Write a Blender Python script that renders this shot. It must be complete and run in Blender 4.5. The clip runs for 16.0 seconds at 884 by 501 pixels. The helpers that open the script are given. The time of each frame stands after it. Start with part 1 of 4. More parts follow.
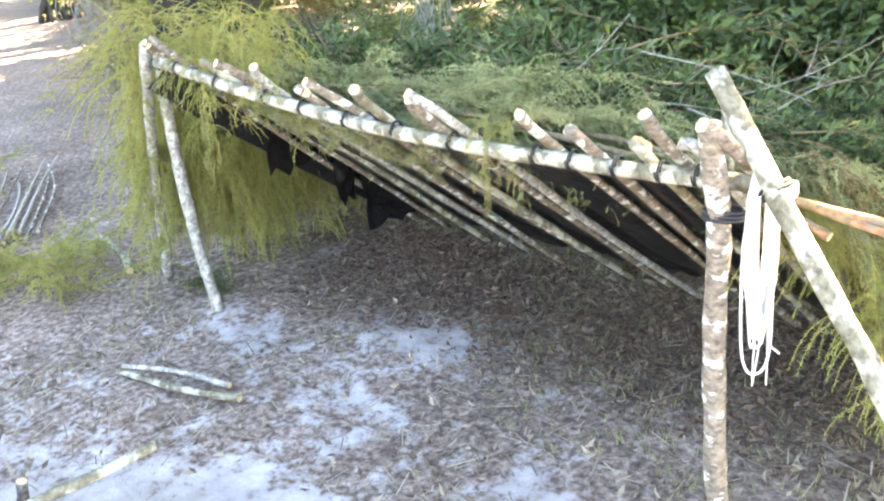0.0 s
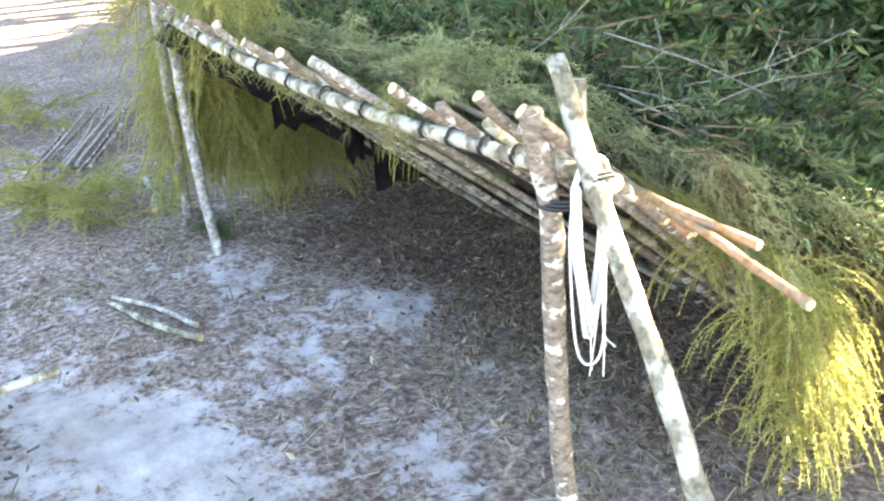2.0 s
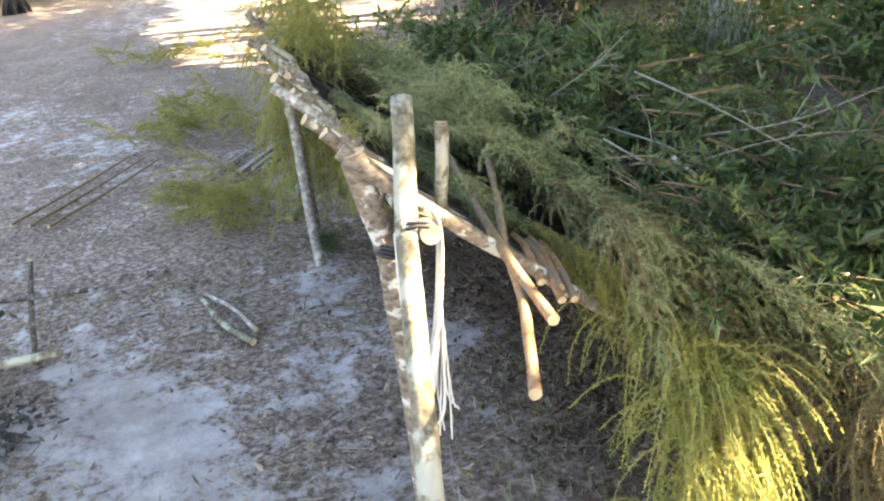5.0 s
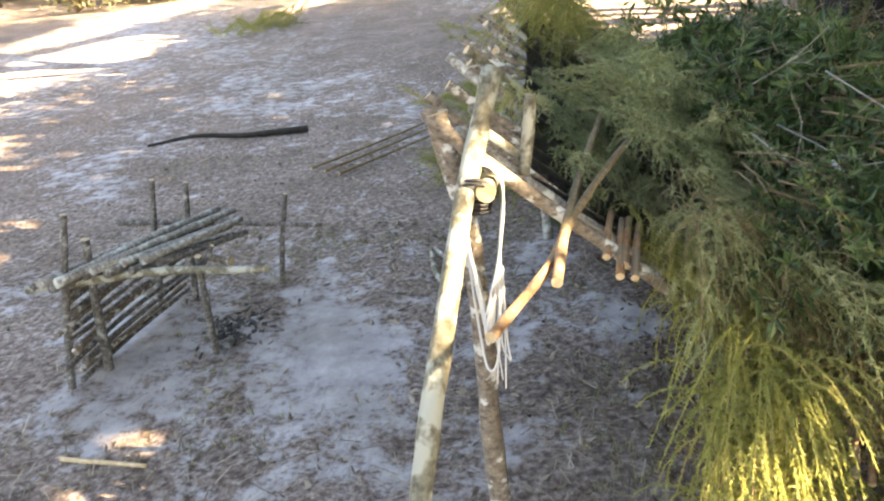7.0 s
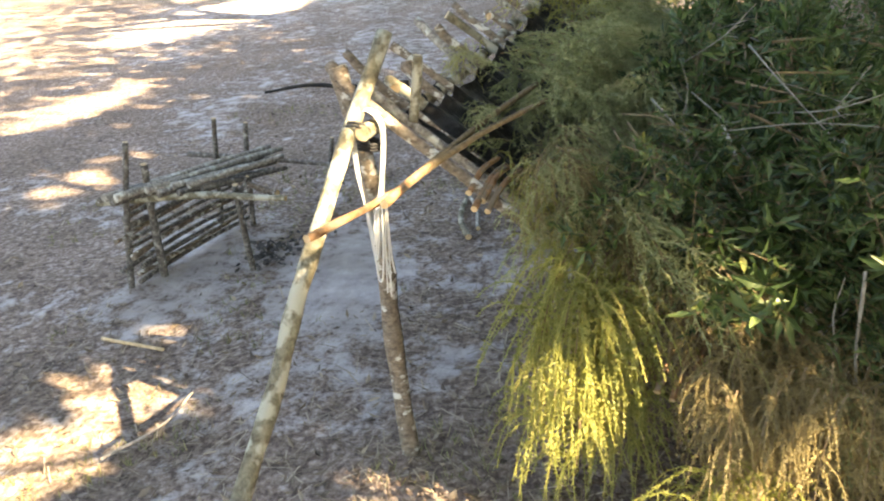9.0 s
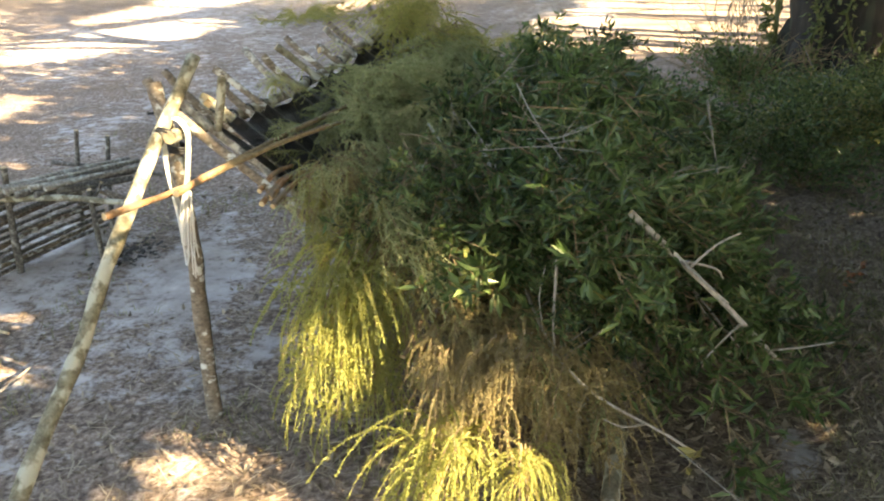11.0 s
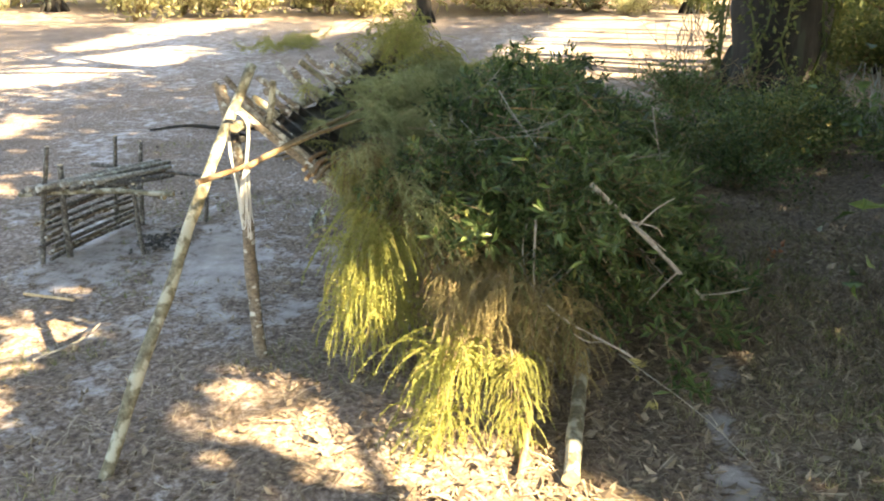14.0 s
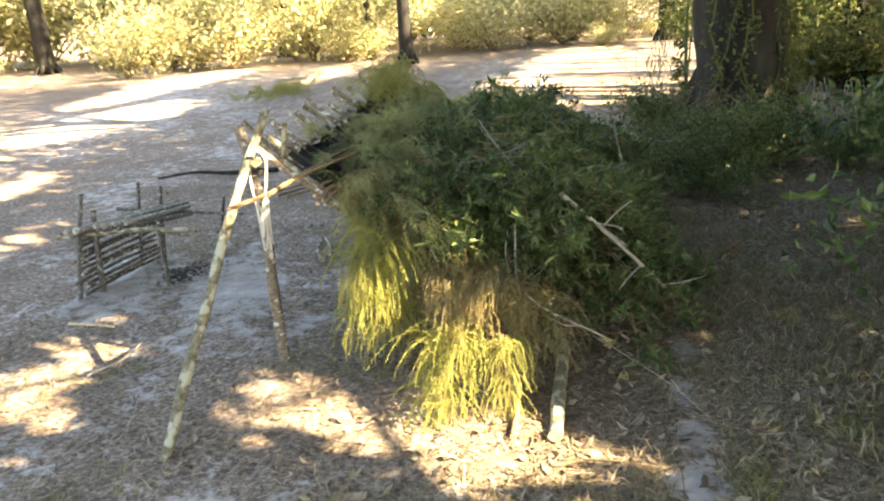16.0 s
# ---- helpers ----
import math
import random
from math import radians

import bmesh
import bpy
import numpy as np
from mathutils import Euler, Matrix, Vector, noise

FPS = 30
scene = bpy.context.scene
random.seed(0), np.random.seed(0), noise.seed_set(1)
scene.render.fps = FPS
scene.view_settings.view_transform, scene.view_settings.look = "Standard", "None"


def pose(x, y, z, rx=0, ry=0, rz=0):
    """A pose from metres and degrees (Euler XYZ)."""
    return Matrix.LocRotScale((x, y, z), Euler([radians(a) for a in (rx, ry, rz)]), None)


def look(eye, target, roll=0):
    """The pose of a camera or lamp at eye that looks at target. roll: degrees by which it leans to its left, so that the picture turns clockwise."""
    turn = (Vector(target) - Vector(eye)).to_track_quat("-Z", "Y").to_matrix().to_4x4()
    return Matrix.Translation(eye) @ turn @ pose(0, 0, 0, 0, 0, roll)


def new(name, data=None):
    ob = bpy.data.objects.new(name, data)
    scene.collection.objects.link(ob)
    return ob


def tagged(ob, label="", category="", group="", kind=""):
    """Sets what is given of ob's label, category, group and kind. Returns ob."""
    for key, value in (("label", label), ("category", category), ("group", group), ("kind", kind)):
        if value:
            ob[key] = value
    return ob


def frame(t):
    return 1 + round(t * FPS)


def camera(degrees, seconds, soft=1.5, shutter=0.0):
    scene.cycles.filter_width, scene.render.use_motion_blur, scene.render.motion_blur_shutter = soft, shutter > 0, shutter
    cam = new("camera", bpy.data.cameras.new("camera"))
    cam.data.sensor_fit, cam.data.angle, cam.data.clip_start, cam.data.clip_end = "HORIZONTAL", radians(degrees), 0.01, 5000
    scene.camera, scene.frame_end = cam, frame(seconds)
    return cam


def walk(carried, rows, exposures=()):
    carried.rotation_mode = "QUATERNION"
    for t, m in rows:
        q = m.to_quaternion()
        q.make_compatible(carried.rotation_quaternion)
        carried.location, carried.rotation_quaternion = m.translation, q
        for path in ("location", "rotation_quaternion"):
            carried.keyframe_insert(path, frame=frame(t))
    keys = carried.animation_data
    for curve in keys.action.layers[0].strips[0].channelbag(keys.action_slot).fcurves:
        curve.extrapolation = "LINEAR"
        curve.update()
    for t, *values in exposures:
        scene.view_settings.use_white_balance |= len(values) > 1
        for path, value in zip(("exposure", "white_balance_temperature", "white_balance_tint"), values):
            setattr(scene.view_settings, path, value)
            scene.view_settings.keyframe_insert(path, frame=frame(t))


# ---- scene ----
import itertools

cam = camera(51.0, 16.0, 2.1, 0.3)
PATH = [
    (0, (0.638, -1.972, 1.81), (-0.677, -0.672, 1.048), -6.4),
    (0.5, (0.79, -1.877, 1.804), (-0.589, -0.68, 0.987), -6.2),
    (1, (0.985, -1.806, 1.778), (-0.414, -0.631, 0.965), -2.6),
    (1.5, (1.093, -1.681, 1.787), (-0.379, -0.583, 0.996), -5.6),
    (2, (1.134, -1.512, 1.789), (-0.352, -0.445, 0.98), -4.7),
    (2.5, (1.205, -1.4, 1.802), (-0.361, -0.429, 1.026), -6.1),
    (3, (1.268, -1.272, 1.817), (-0.392, -0.462, 1.05), -7.2),
    (3.5, (1.428, -1.111, 1.782), (-0.272, -0.367, 1.037), -4.7),
    (4, (1.515, -0.955, 1.773), (-0.198, -0.3, 0.974), -4.3),
    (4.2, (1.498, -0.879, 1.764), (-0.23, -0.24, 0.986), -4.9),
    (6.3, (1.638, -0.223, 1.695), (-0.236, -0.096, 1.009), -5.3),
    (6.5, (1.663, -0.161, 1.699), (-0.216, -0.151, 1.014), -5.8),
    (7, (1.804, -0.046, 1.673), (-0.069, -0.229, 0.996), -4.8),
    (7.5, (1.952, 0.112, 1.691), (0.121, -0.194, 0.945), -6.8),
    (8, (2.004, 0.361, 1.677), (0.195, -0.105, 0.963), -4.6),
    (8.2, (2.01, 0.465, 1.682), (0.224, -0.035, 0.934), -5.2),
    (10.3, (2.508, 1.107, 1.729), (0.704, 0.541, 1.078), -2.7),
    (10.5, (2.535, 1.18, 1.735), (0.708, 0.7, 1.077), -2.9),
    (11, (2.624, 1.297, 1.741), (0.769, 0.946, 1.079), -0.7),
    (11.5, (2.71, 1.298, 1.742), (0.844, 0.977, 1.098), -1.9),
    (12, (2.866, 1.218, 1.723), (0.998, 0.923, 1.071), -4.0),
    (12.5, (3.079, 1.143, 1.725), (1.2, 0.919, 1.078), -3.8),
    (13, (3.244, 1.139, 1.753), (1.341, 0.894, 1.187), -2.0),
    (13.5, (3.408, 1.247, 1.75), (1.536, 0.945, 1.114), -0.8),
    (14, (3.57, 1.288, 1.775), (1.683, 1.014, 1.172), -0.3),
    (14.5, (3.757, 1.27, 1.779), (1.874, 0.983, 1.17), -2.0),
    (15, (3.97, 1.27, 1.81), (2.059, 1.158, 1.229), -0.5),
    (15.5, (4.108, 1.285, 1.799), (2.188, 1.106, 1.268), -1.3),
    (16, (4.245, 1.382, 1.83), (2.334, 1.118, 1.304), -3.6),
]
EXPOSURES = [(0.0, 5.24, 7450, 14), (1.5, 5.02, 7100, 12.5), (3.5, 4.46, 7350, 13.5), (7.0, 3.79, 8100, 14.5), (11.0, 3.5, 8500, 9.5), (16.0, 3.6, 8350, 8.5)]
walk(cam, [(t, look(eye, target, roll)) for t, eye, target, roll in PATH], EXPOSURES)

# ---- light ----
SUN_TO = Vector((0.385, 1.14, 1.0)).normalized()
world = bpy.data.worlds.new("world")
scene.world = world
world.use_nodes = True
wn = world.node_tree
bg = wn.nodes["Background"]
sky = wn.nodes.new("ShaderNodeTexSky")
sky.sky_type = "NISHITA"
sky.sun_disc = False
sky.sun_elevation = math.asin(SUN_TO.z)
sky.sun_rotation = math.atan2(SUN_TO.x, SUN_TO.y)
bg.inputs["Strength"].default_value = 0.07
wn.links.new(sky.outputs[0], bg.inputs[0])
sun_data = bpy.data.lights.new("sun", "SUN")
sun_data.energy, sun_data.angle, sun_data.color = 5.0, radians(0.6), (1.0, 0.88, 0.66)
sun = new("sun", sun_data)
sun.matrix_world = look(SUN_TO * 60, (0, 0, 0))

# ---- materials ----


def nodes_of(name):
    m = bpy.data.materials.new(name)
    m.use_nodes = True
    nt = m.node_tree
    return m, nt, nt.nodes["Principled BSDF"]


def noise_node(nt, scale, detail=4.0, rough=0.6, coord="Object", stretch=None):
    tc = nt.nodes.new("ShaderNodeTexCoord")
    mp = nt.nodes.new("ShaderNodeMapping")
    nz = nt.nodes.new("ShaderNodeTexNoise")
    nz.inputs["Scale"].default_value = scale
    nz.inputs["Detail"].default_value = detail
    nz.inputs["Roughness"].default_value = rough
    if stretch:
        mp.inputs["Scale"].default_value = stretch
    nt.links.new(tc.outputs[coord], mp.inputs[0])
    nt.links.new(mp.outputs[0], nz.inputs["Vector"])
    return nz


def ramp_node(nt, source, stops):
    r = nt.nodes.new("ShaderNodeValToRGB")
    while len(r.color_ramp.elements) < len(stops):
        r.color_ramp.elements.new(0.5)
    for e, (p, c) in zip(r.color_ramp.elements, stops):
        e.position, e.color = p, (*c, 1)
    nt.links.new(source, r.inputs[0])
    return r


def bump_node(nt, bsdf, source, strength, dist):
    b = nt.nodes.new("ShaderNodeBump")
    b.inputs["Strength"].default_value, b.inputs["Distance"].default_value = strength, dist
    nt.links.new(source, b.inputs["Height"])
    nt.links.new(b.outputs[0], bsdf.inputs["Normal"])


def mix_node(nt, fac, a, b, kind="MIX"):
    m = nt.nodes.new("ShaderNodeMix")
    m.data_type, m.blend_type = "RGBA", kind
    for sock, val in ((m.inputs[0], fac), (m.inputs[6], a), (m.inputs[7], b)):
        if isinstance(val, (int, float)):
            sock.default_value = val
        elif isinstance(val, tuple):
            sock.default_value = (*val, 1)
        else:
            nt.links.new(val, sock)
    return m.outputs[2]


def bark(name, dark, mid, pale, lichen, scale=22, blotch=0.56, stretch=None, soft=0.05):
    m, nt, b = nodes_of(name)
    fine = noise_node(nt, scale * 3, 5, 0.65, stretch=stretch)
    big = noise_node(nt, scale, 3, 0.6, stretch=stretch)
    base = ramp_node(nt, fine.outputs[0], [(0.3, dark), (0.5, mid), (0.72, pale)])
    mask = ramp_node(nt, big.outputs[0], [(blotch, (0, 0, 0)), (blotch + soft, (1, 1, 1))])
    col = mix_node(nt, mask.outputs[0], base.outputs[0], lichen)
    nt.links.new(col, b.inputs["Base Color"])
    b.inputs["Roughness"].default_value = 0.85
    bump_node(nt, b, fine.outputs[0], 0.6, 0.006)
    return m


def plain(name, a, c, scale=30, rough=0.8, bump=0.3, dist=0.003, stretch=None):
    m, nt, b = nodes_of(name)
    nz = noise_node(nt, scale, 5, 0.65, stretch=stretch)
    r = ramp_node(nt, nz.outputs[0], [(0.3, a), (0.7, c)])
    nt.links.new(r.outputs[0], b.inputs["Base Color"])
    b.inputs["Roughness"].default_value = rough
    if bump:
        bump_node(nt, b, nz.outputs[0], bump, dist)
    return m


def leafy(name, stops, trans=0.35, rough=0.55, per="island", tcol=None):
    """Leaves: colour varies by leaf, and some light passes through."""
    m, nt, b = nodes_of(name)
    g = nt.nodes.new("ShaderNodeNewGeometry")
    o = nt.nodes.new("ShaderNodeObjectInfo")
    big = noise_node(nt, 3.0, 2, coord="Object")
    add = nt.nodes.new("ShaderNodeMath")
    add.operation = "MULTIPLY_ADD"
    nt.links.new(g.outputs["Random Per Island"] if per == "island" else big.outputs[0], add.inputs[0])
    add.inputs[1].default_value = 0.6
    m2 = nt.nodes.new("ShaderNodeMath")
    m2.operation = "MULTIPLY"
    nt.links.new(o.outputs["Random"], m2.inputs[0])
    m2.inputs[1].default_value = 0.4
    nt.links.new(m2.outputs[0], add.inputs[2])
    r = ramp_node(nt, add.outputs[0], stops)
    nt.links.new(r.outputs[0], b.inputs["Base Color"])
    b.inputs["Roughness"].default_value = rough
    tr = nt.nodes.new("ShaderNodeBsdfTranslucent")
    nt.links.new(r.outputs[0], tr.inputs[0])
    mx = nt.nodes.new("ShaderNodeMixShader")
    mx.inputs[0].default_value = trans
    out = nt.nodes["Material Output"]
    nt.links.new(b.outputs[0], mx.inputs[1])
    nt.links.new(tr.outputs[0], mx.inputs[2])
    nt.links.new(mx.outputs[0], out.inputs[0])
    return m


def ground_material():
    m, nt, b = nodes_of("sandy_forest_floor")
    at = nt.nodes.new("ShaderNodeAttribute")
    at.attribute_name = "sand"
    fine = noise_node(nt, 34, 6, 0.68)
    mid = noise_node(nt, 7, 5, 0.65)
    low = noise_node(nt, 1.3, 4, 0.6)
    litter = ramp_node(nt, fine.outputs[0], [(0.3, (0.045, 0.031, 0.025)), (0.45, (0.15, 0.11, 0.088)), (0.58, (0.3, 0.242, 0.203)), (0.72, (0.52, 0.46, 0.41))])
    sandc = ramp_node(nt, mid.outputs[0], [(0.3, (0.27, 0.252, 0.25)), (0.5, (0.385, 0.363, 0.362)), (0.7, (0.51, 0.49, 0.49))])
    add = nt.nodes.new("ShaderNodeMath")
    add.operation = "ADD"
    nt.links.new(at.outputs["Fac"], add.inputs[0])
    nt.links.new(mid.outputs[0], add.inputs[1])
    add2 = nt.nodes.new("ShaderNodeMath")
    add2.operation = "MULTIPLY_ADD"
    nt.links.new(fine.outputs[0], add2.inputs[0])
    add2.inputs[1].default_value = 0.5
    nt.links.new(add.outputs[0], add2.inputs[2])
    mask = ramp_node(nt, add2.outputs[0], [(0.82, (0, 0, 0)), (1.2, (1, 1, 1))])
    tone = ramp_node(nt, low.outputs[0], [(0.33, (0.72, 0.665, 0.6)), (0.65, (1.1, 1.07, 1.06))])
    col = mix_node(nt, mask.outputs[0], litter.outputs[0], sandc.outputs[0])
    col = mix_node(nt, 1.0, col, tone.outputs[0], "MULTIPLY")
    nt.links.new(col, b.inputs["Base Color"])
    b.inputs["Roughness"].default_value = 0.95
    bump_node(nt, b, fine.outputs[0], 0.7, 0.012)
    return m


M_GROUND = ground_material()
M_BARK_PALE = bark("pale_lichen_bark", (0.06, 0.05, 0.03), (0.15, 0.133, 0.088), (0.26, 0.24, 0.175), (0.37, 0.36, 0.29), 13, 0.48, None, 0.08)
M_BARK_BROWN = bark("brown_bark", (0.07, 0.05, 0.035), (0.17, 0.135, 0.1), (0.3, 0.25, 0.195), (0.54, 0.53, 0.48), 15, 0.545, (1, 1, 1.7), 0.06)
M_BARK_GREY = bark("grey_bark", (0.09, 0.08, 0.07), (0.24, 0.22, 0.19), (0.42, 0.4, 0.36), (0.5, 0.5, 0.45), 24, 0.52, None, 0.14)
M_BARK_OLD = bark("weathered_bark", (0.035, 0.03, 0.026), (0.11, 0.098, 0.085), (0.25, 0.232, 0.205), (0.36, 0.35, 0.32), 24, 0.56, None, 0.12)
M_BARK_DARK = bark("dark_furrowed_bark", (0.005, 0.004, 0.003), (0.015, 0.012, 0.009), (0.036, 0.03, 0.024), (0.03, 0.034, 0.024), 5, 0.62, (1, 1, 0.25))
M_PEELED = bark("peeled_orange_wood", (0.16, 0.075, 0.03), (0.27, 0.15, 0.075), (0.38, 0.24, 0.135), (0.2, 0.15, 0.1), 14, 0.53)
M_CUT = plain("cut_wood", (0.38, 0.26, 0.13), (0.62, 0.48, 0.3), 60, 0.8)
M_TWIG = plain("dry_twig", (0.2, 0.17, 0.14), (0.5, 0.46, 0.4), 40)
M_TWIG_DULL = plain("dull_twig", (0.12, 0.105, 0.085), (0.34, 0.31, 0.26), 40)
M_STEM = plain("brown_stem", (0.11, 0.075, 0.04), (0.28, 0.2, 0.11), 40)
M_PLASTIC = plain("black_plastic", (0.012, 0.011, 0.012), (0.032, 0.028, 0.028), 14, 0.3, 0.7, 0.025)
M_CORD = plain("black_cord", (0.008, 0.008, 0.009), (0.02, 0.02, 0.022), 200, 0.6)
M_ROPE = plain("white_cord", (0.5, 0.49, 0.46), (0.68, 0.67, 0.64), 300, 0.7, 0.4, 0.002)
M_ASH = plain("charcoal", (0.015, 0.015, 0.016), (0.12, 0.115, 0.11), 50, 0.95)
M_FENNEL = leafy("feathery_fennel", [(0.1, (0.18, 0.195, 0.045)), (0.45, (0.32, 0.325, 0.09)), (0.75, (0.44, 0.42, 0.14)), (0.97, (0.36, 0.24, 0.09))], 0.5)
M_FENNEL_GREEN = leafy("green_fennel", [(0.1, (0.14, 0.17, 0.075)), (0.45, (0.29, 0.315, 0.145)), (0.75, (0.42, 0.43, 0.225)), (0.95, (0.33, 0.265, 0.14))], 0.48)
M_LEAF = leafy("evergreen_leaf", [(0.1, (0.013, 0.029, 0.007)), (0.45, (0.058, 0.1, 0.028)), (0.8, (0.14, 0.195, 0.07)), (0.97, (0.25, 0.235, 0.07))], 0.4, 0.4)
# whitish leaf tones carry the sun's glare on the far shrubs
M_LEAF_FAR_SUNLIT = leafy("far_leaf_sunlit", [(0.1, (0.22, 0.215, 0.1)), (0.45, (0.45, 0.425, 0.21)), (0.75, (0.62, 0.57, 0.33)), (0.95, (0.72, 0.68, 0.48))], 0.5)
M_FENNEL_DEAD = leafy("withered_fennel", [(0.1, (0.13, 0.105, 0.05)), (0.5, (0.25, 0.2, 0.09)), (0.8, (0.36, 0.28, 0.13)), (0.97, (0.26, 0.27, 0.09))], 0.35)
M_LEAF_MID = leafy("woodland_leaf", [(0.1, (0.045, 0.066, 0.02)), (0.5, (0.115, 0.14, 0.042)), (0.9, (0.24, 0.23, 0.08))], 0.45)
M_LITTER = leafy("dry_leaf", [(0.1, (0.06, 0.042, 0.027)), (0.42, (0.17, 0.125, 0.085)), (0.75, (0.36, 0.29, 0.205)), (0.97, (0.66, 0.57, 0.44))], 0.1, 0.7)
# brown litter colour, taken darker to stand in for shade under the roof
M_BED_SHADED = leafy("brown_shaded_bed_leaf", [(0.1, (0.035, 0.02, 0.013)), (0.5, (0.085, 0.052, 0.034)), (0.9, (0.17, 0.115, 0.078))], 0.1, 0.8)
M_GRASS = leafy("short_grass", [(0.1, (0.09, 0.11, 0.04)), (0.5, (0.19, 0.2, 0.075)), (0.95, (0.38, 0.33, 0.16))], 0.35)
M_MOSS = plain("grey_moss", (0.13, 0.135, 0.125), (0.3, 0.31, 0.29), 30)
M_RED = leafy("red_leaf", [(0.1, (0.3, 0.09, 0.045)), (0.9, (0.45, 0.19, 0.08))], 0.2)
M_YELLOW = leafy("yellow_leaf", [(0.1, (0.24, 0.2, 0.06)), (0.9, (0.36, 0.31, 0.12))], 0.3)

# ---- builders ----


def mesh_object(name, bm, mats):
    me = bpy.data.meshes.new(name)
    bm.to_mesh(me)
    bm.free()
    for mt in mats:
        me.materials.append(mt)
    return new(name, me)


def part(name, bm, material, parent, label=""):
    ob = mesh_object(name, bm, material if isinstance(material, list) else [material])
    ob.parent = parent
    return tagged(ob, label)


def curve_points(pts, n):
    """n+1 points on a smooth curve through pts (Catmull-Rom)."""
    p = [Vector(a) for a in pts]
    if len(p) == 2:
        return [p[0].lerp(p[1], i / n) for i in range(n + 1)]
    p = [2 * p[0] - p[1]] + p + [2 * p[-1] - p[-2]]
    out, segs = [], len(p) - 3
    for i in range(n + 1):
        u = i / n * segs
        k = min(int(u), segs - 1)
        f = u - k
        a, b, c, d = p[k:k + 4]
        out.append(0.5 * ((2 * b) + (c - a) * f + (2 * a - 5 * b + 4 * c - d) * f * f + (3 * b - a - 3 * c + d) * f ** 3))
    return out


def tube(bm, pts, r0, r1, sides=10, rings=0, knots=0.0, caps=True, seed=0.0, cap_mat=1):
    n = rings or max(2, 4 * (len(pts) - 1))
    line = curve_points(pts, n)
    ringv = []
    ref = Vector((0.31, 0.17, 0.93))
    for i, c in enumerate(line):
        d = (line[min(i + 1, n)] - line[max(i - 1, 0)]).normalized()
        if abs(d.dot(ref)) > 0.95:
            ref = Vector((0.9, -0.3, 0.1))
        u = d.cross(ref).normalized()
        v = d.cross(u)
        r = r0 + (r1 - r0) * i / n
        ring = []
        for k in range(sides):
            a = 2 * math.pi * k / sides
            q = u * math.cos(a) + v * math.sin(a)
            w = 1 + (knots * noise.noise(Vector((c * 9 + q * 0.7)) + Vector((seed, 0, seed))) if knots else 0)
            ring.append(bm.verts.new(c + q * r * w))
        ringv.append(ring)
    for i in range(n):
        for k in range(sides):
            f = bm.faces.new((ringv[i][k], ringv[i][(k + 1) % sides], ringv[i + 1][(k + 1) % sides], ringv[i + 1][k]))
            f.smooth = True
    if caps:
        for ring, flip in ((ringv[0], False), (ringv[-1], True)):
            f = bm.faces.new(ring if flip else ring[::-1])
            f.material_index = cap_mat
    return line


def pole(name, pts, r0, r1, mat, label, category="pole", group="", knots=0.25, sides=12, seed=1.0, rings=0, peel=0.0):
    """A bent, knotty length of wood with sawn ends; peel: the share of it, from its start, that has lost its bark."""
    bm = bmesh.new()
    n = rings or 6 * len(pts)
    tube(bm, pts, r0, r1, sides, n, knots, True, seed)
    if peel:
        for i, f in enumerate(bm.faces):
            if f.material_index == 0 and i // sides < n * peel + 2 * noise.noise(Vector((i % sides, seed, 0))):
                f.material_index = 2
    ob = mesh_object(name, bm, [mat, M_CUT, M_PEELED])
    return tagged(ob, label, category, group)


class Soup:
    """Gathers small faces for one mesh."""

    def __init__(self):
        self.v, self.f, self.m = [], [], []

    def add(self, pts, faces, mat=0):
        k = len(self.v)
        self.v.extend(pts)
        self.f.extend(tuple(i + k for i in f) for f in faces)
        self.m.extend([mat] * len(faces))

    def strip(self, line, w, mat=0):
        """A three-sided stem along a line."""
        k = len(line)
        pts, fs = [], []
        for i, c in enumerate(line):
            d = (line[min(i + 1, k - 1)] - line[max(i - 1, 0)]).normalized()
            u = d.cross(Vector((0.3, 0.5, 0.8))).normalized()
            v = d.cross(u)
            ww = w * (1 - 0.7 * i / k)
            pts += [c + u * ww, c + (v * 0.87 - u * 0.5) * ww, c - (v * 0.87 + u * 0.5) * ww]
        for i in range(k - 1):
            a = 3 * i
            fs += [(a, a + 1, a + 4, a + 3), (a + 1, a + 2, a + 5, a + 4), (a + 2, a, a + 3, a + 5)]
        self.add(pts, fs, mat)

    def leaf(self, base, d, side, length, width, mat=0, fold=0.25):
        up = d.cross(side).normalized()
        a = base
        b = base + d * length * 0.45 + side * width * 0.5 + up * width * fold
        c = base + d * length * 0.45 - side * width * 0.5 + up * width * fold
        e = base + d * length - up * length * 0.08
        mid = base + d * length * 0.5
        self.add([a, b, e, c, mid], [(0, 1, 4), (1, 2, 4), (2, 3, 4), (3, 0, 4)], mat)

    def mesh(self, name, mats):
        me = bpy.data.meshes.new(name)
        me.from_pydata([tuple(p) for p in self.v], [], self.f)
        for mt in mats:
            me.materials.append(mt)
        me.polygons.foreach_set("material_index", self.m)
        me.update()
        return me


rng = random.Random(7)


def rand_dir():
    return Vector((rng.gauss(0, 1), rng.gauss(0, 1), rng.gauss(0, 1))).normalized()


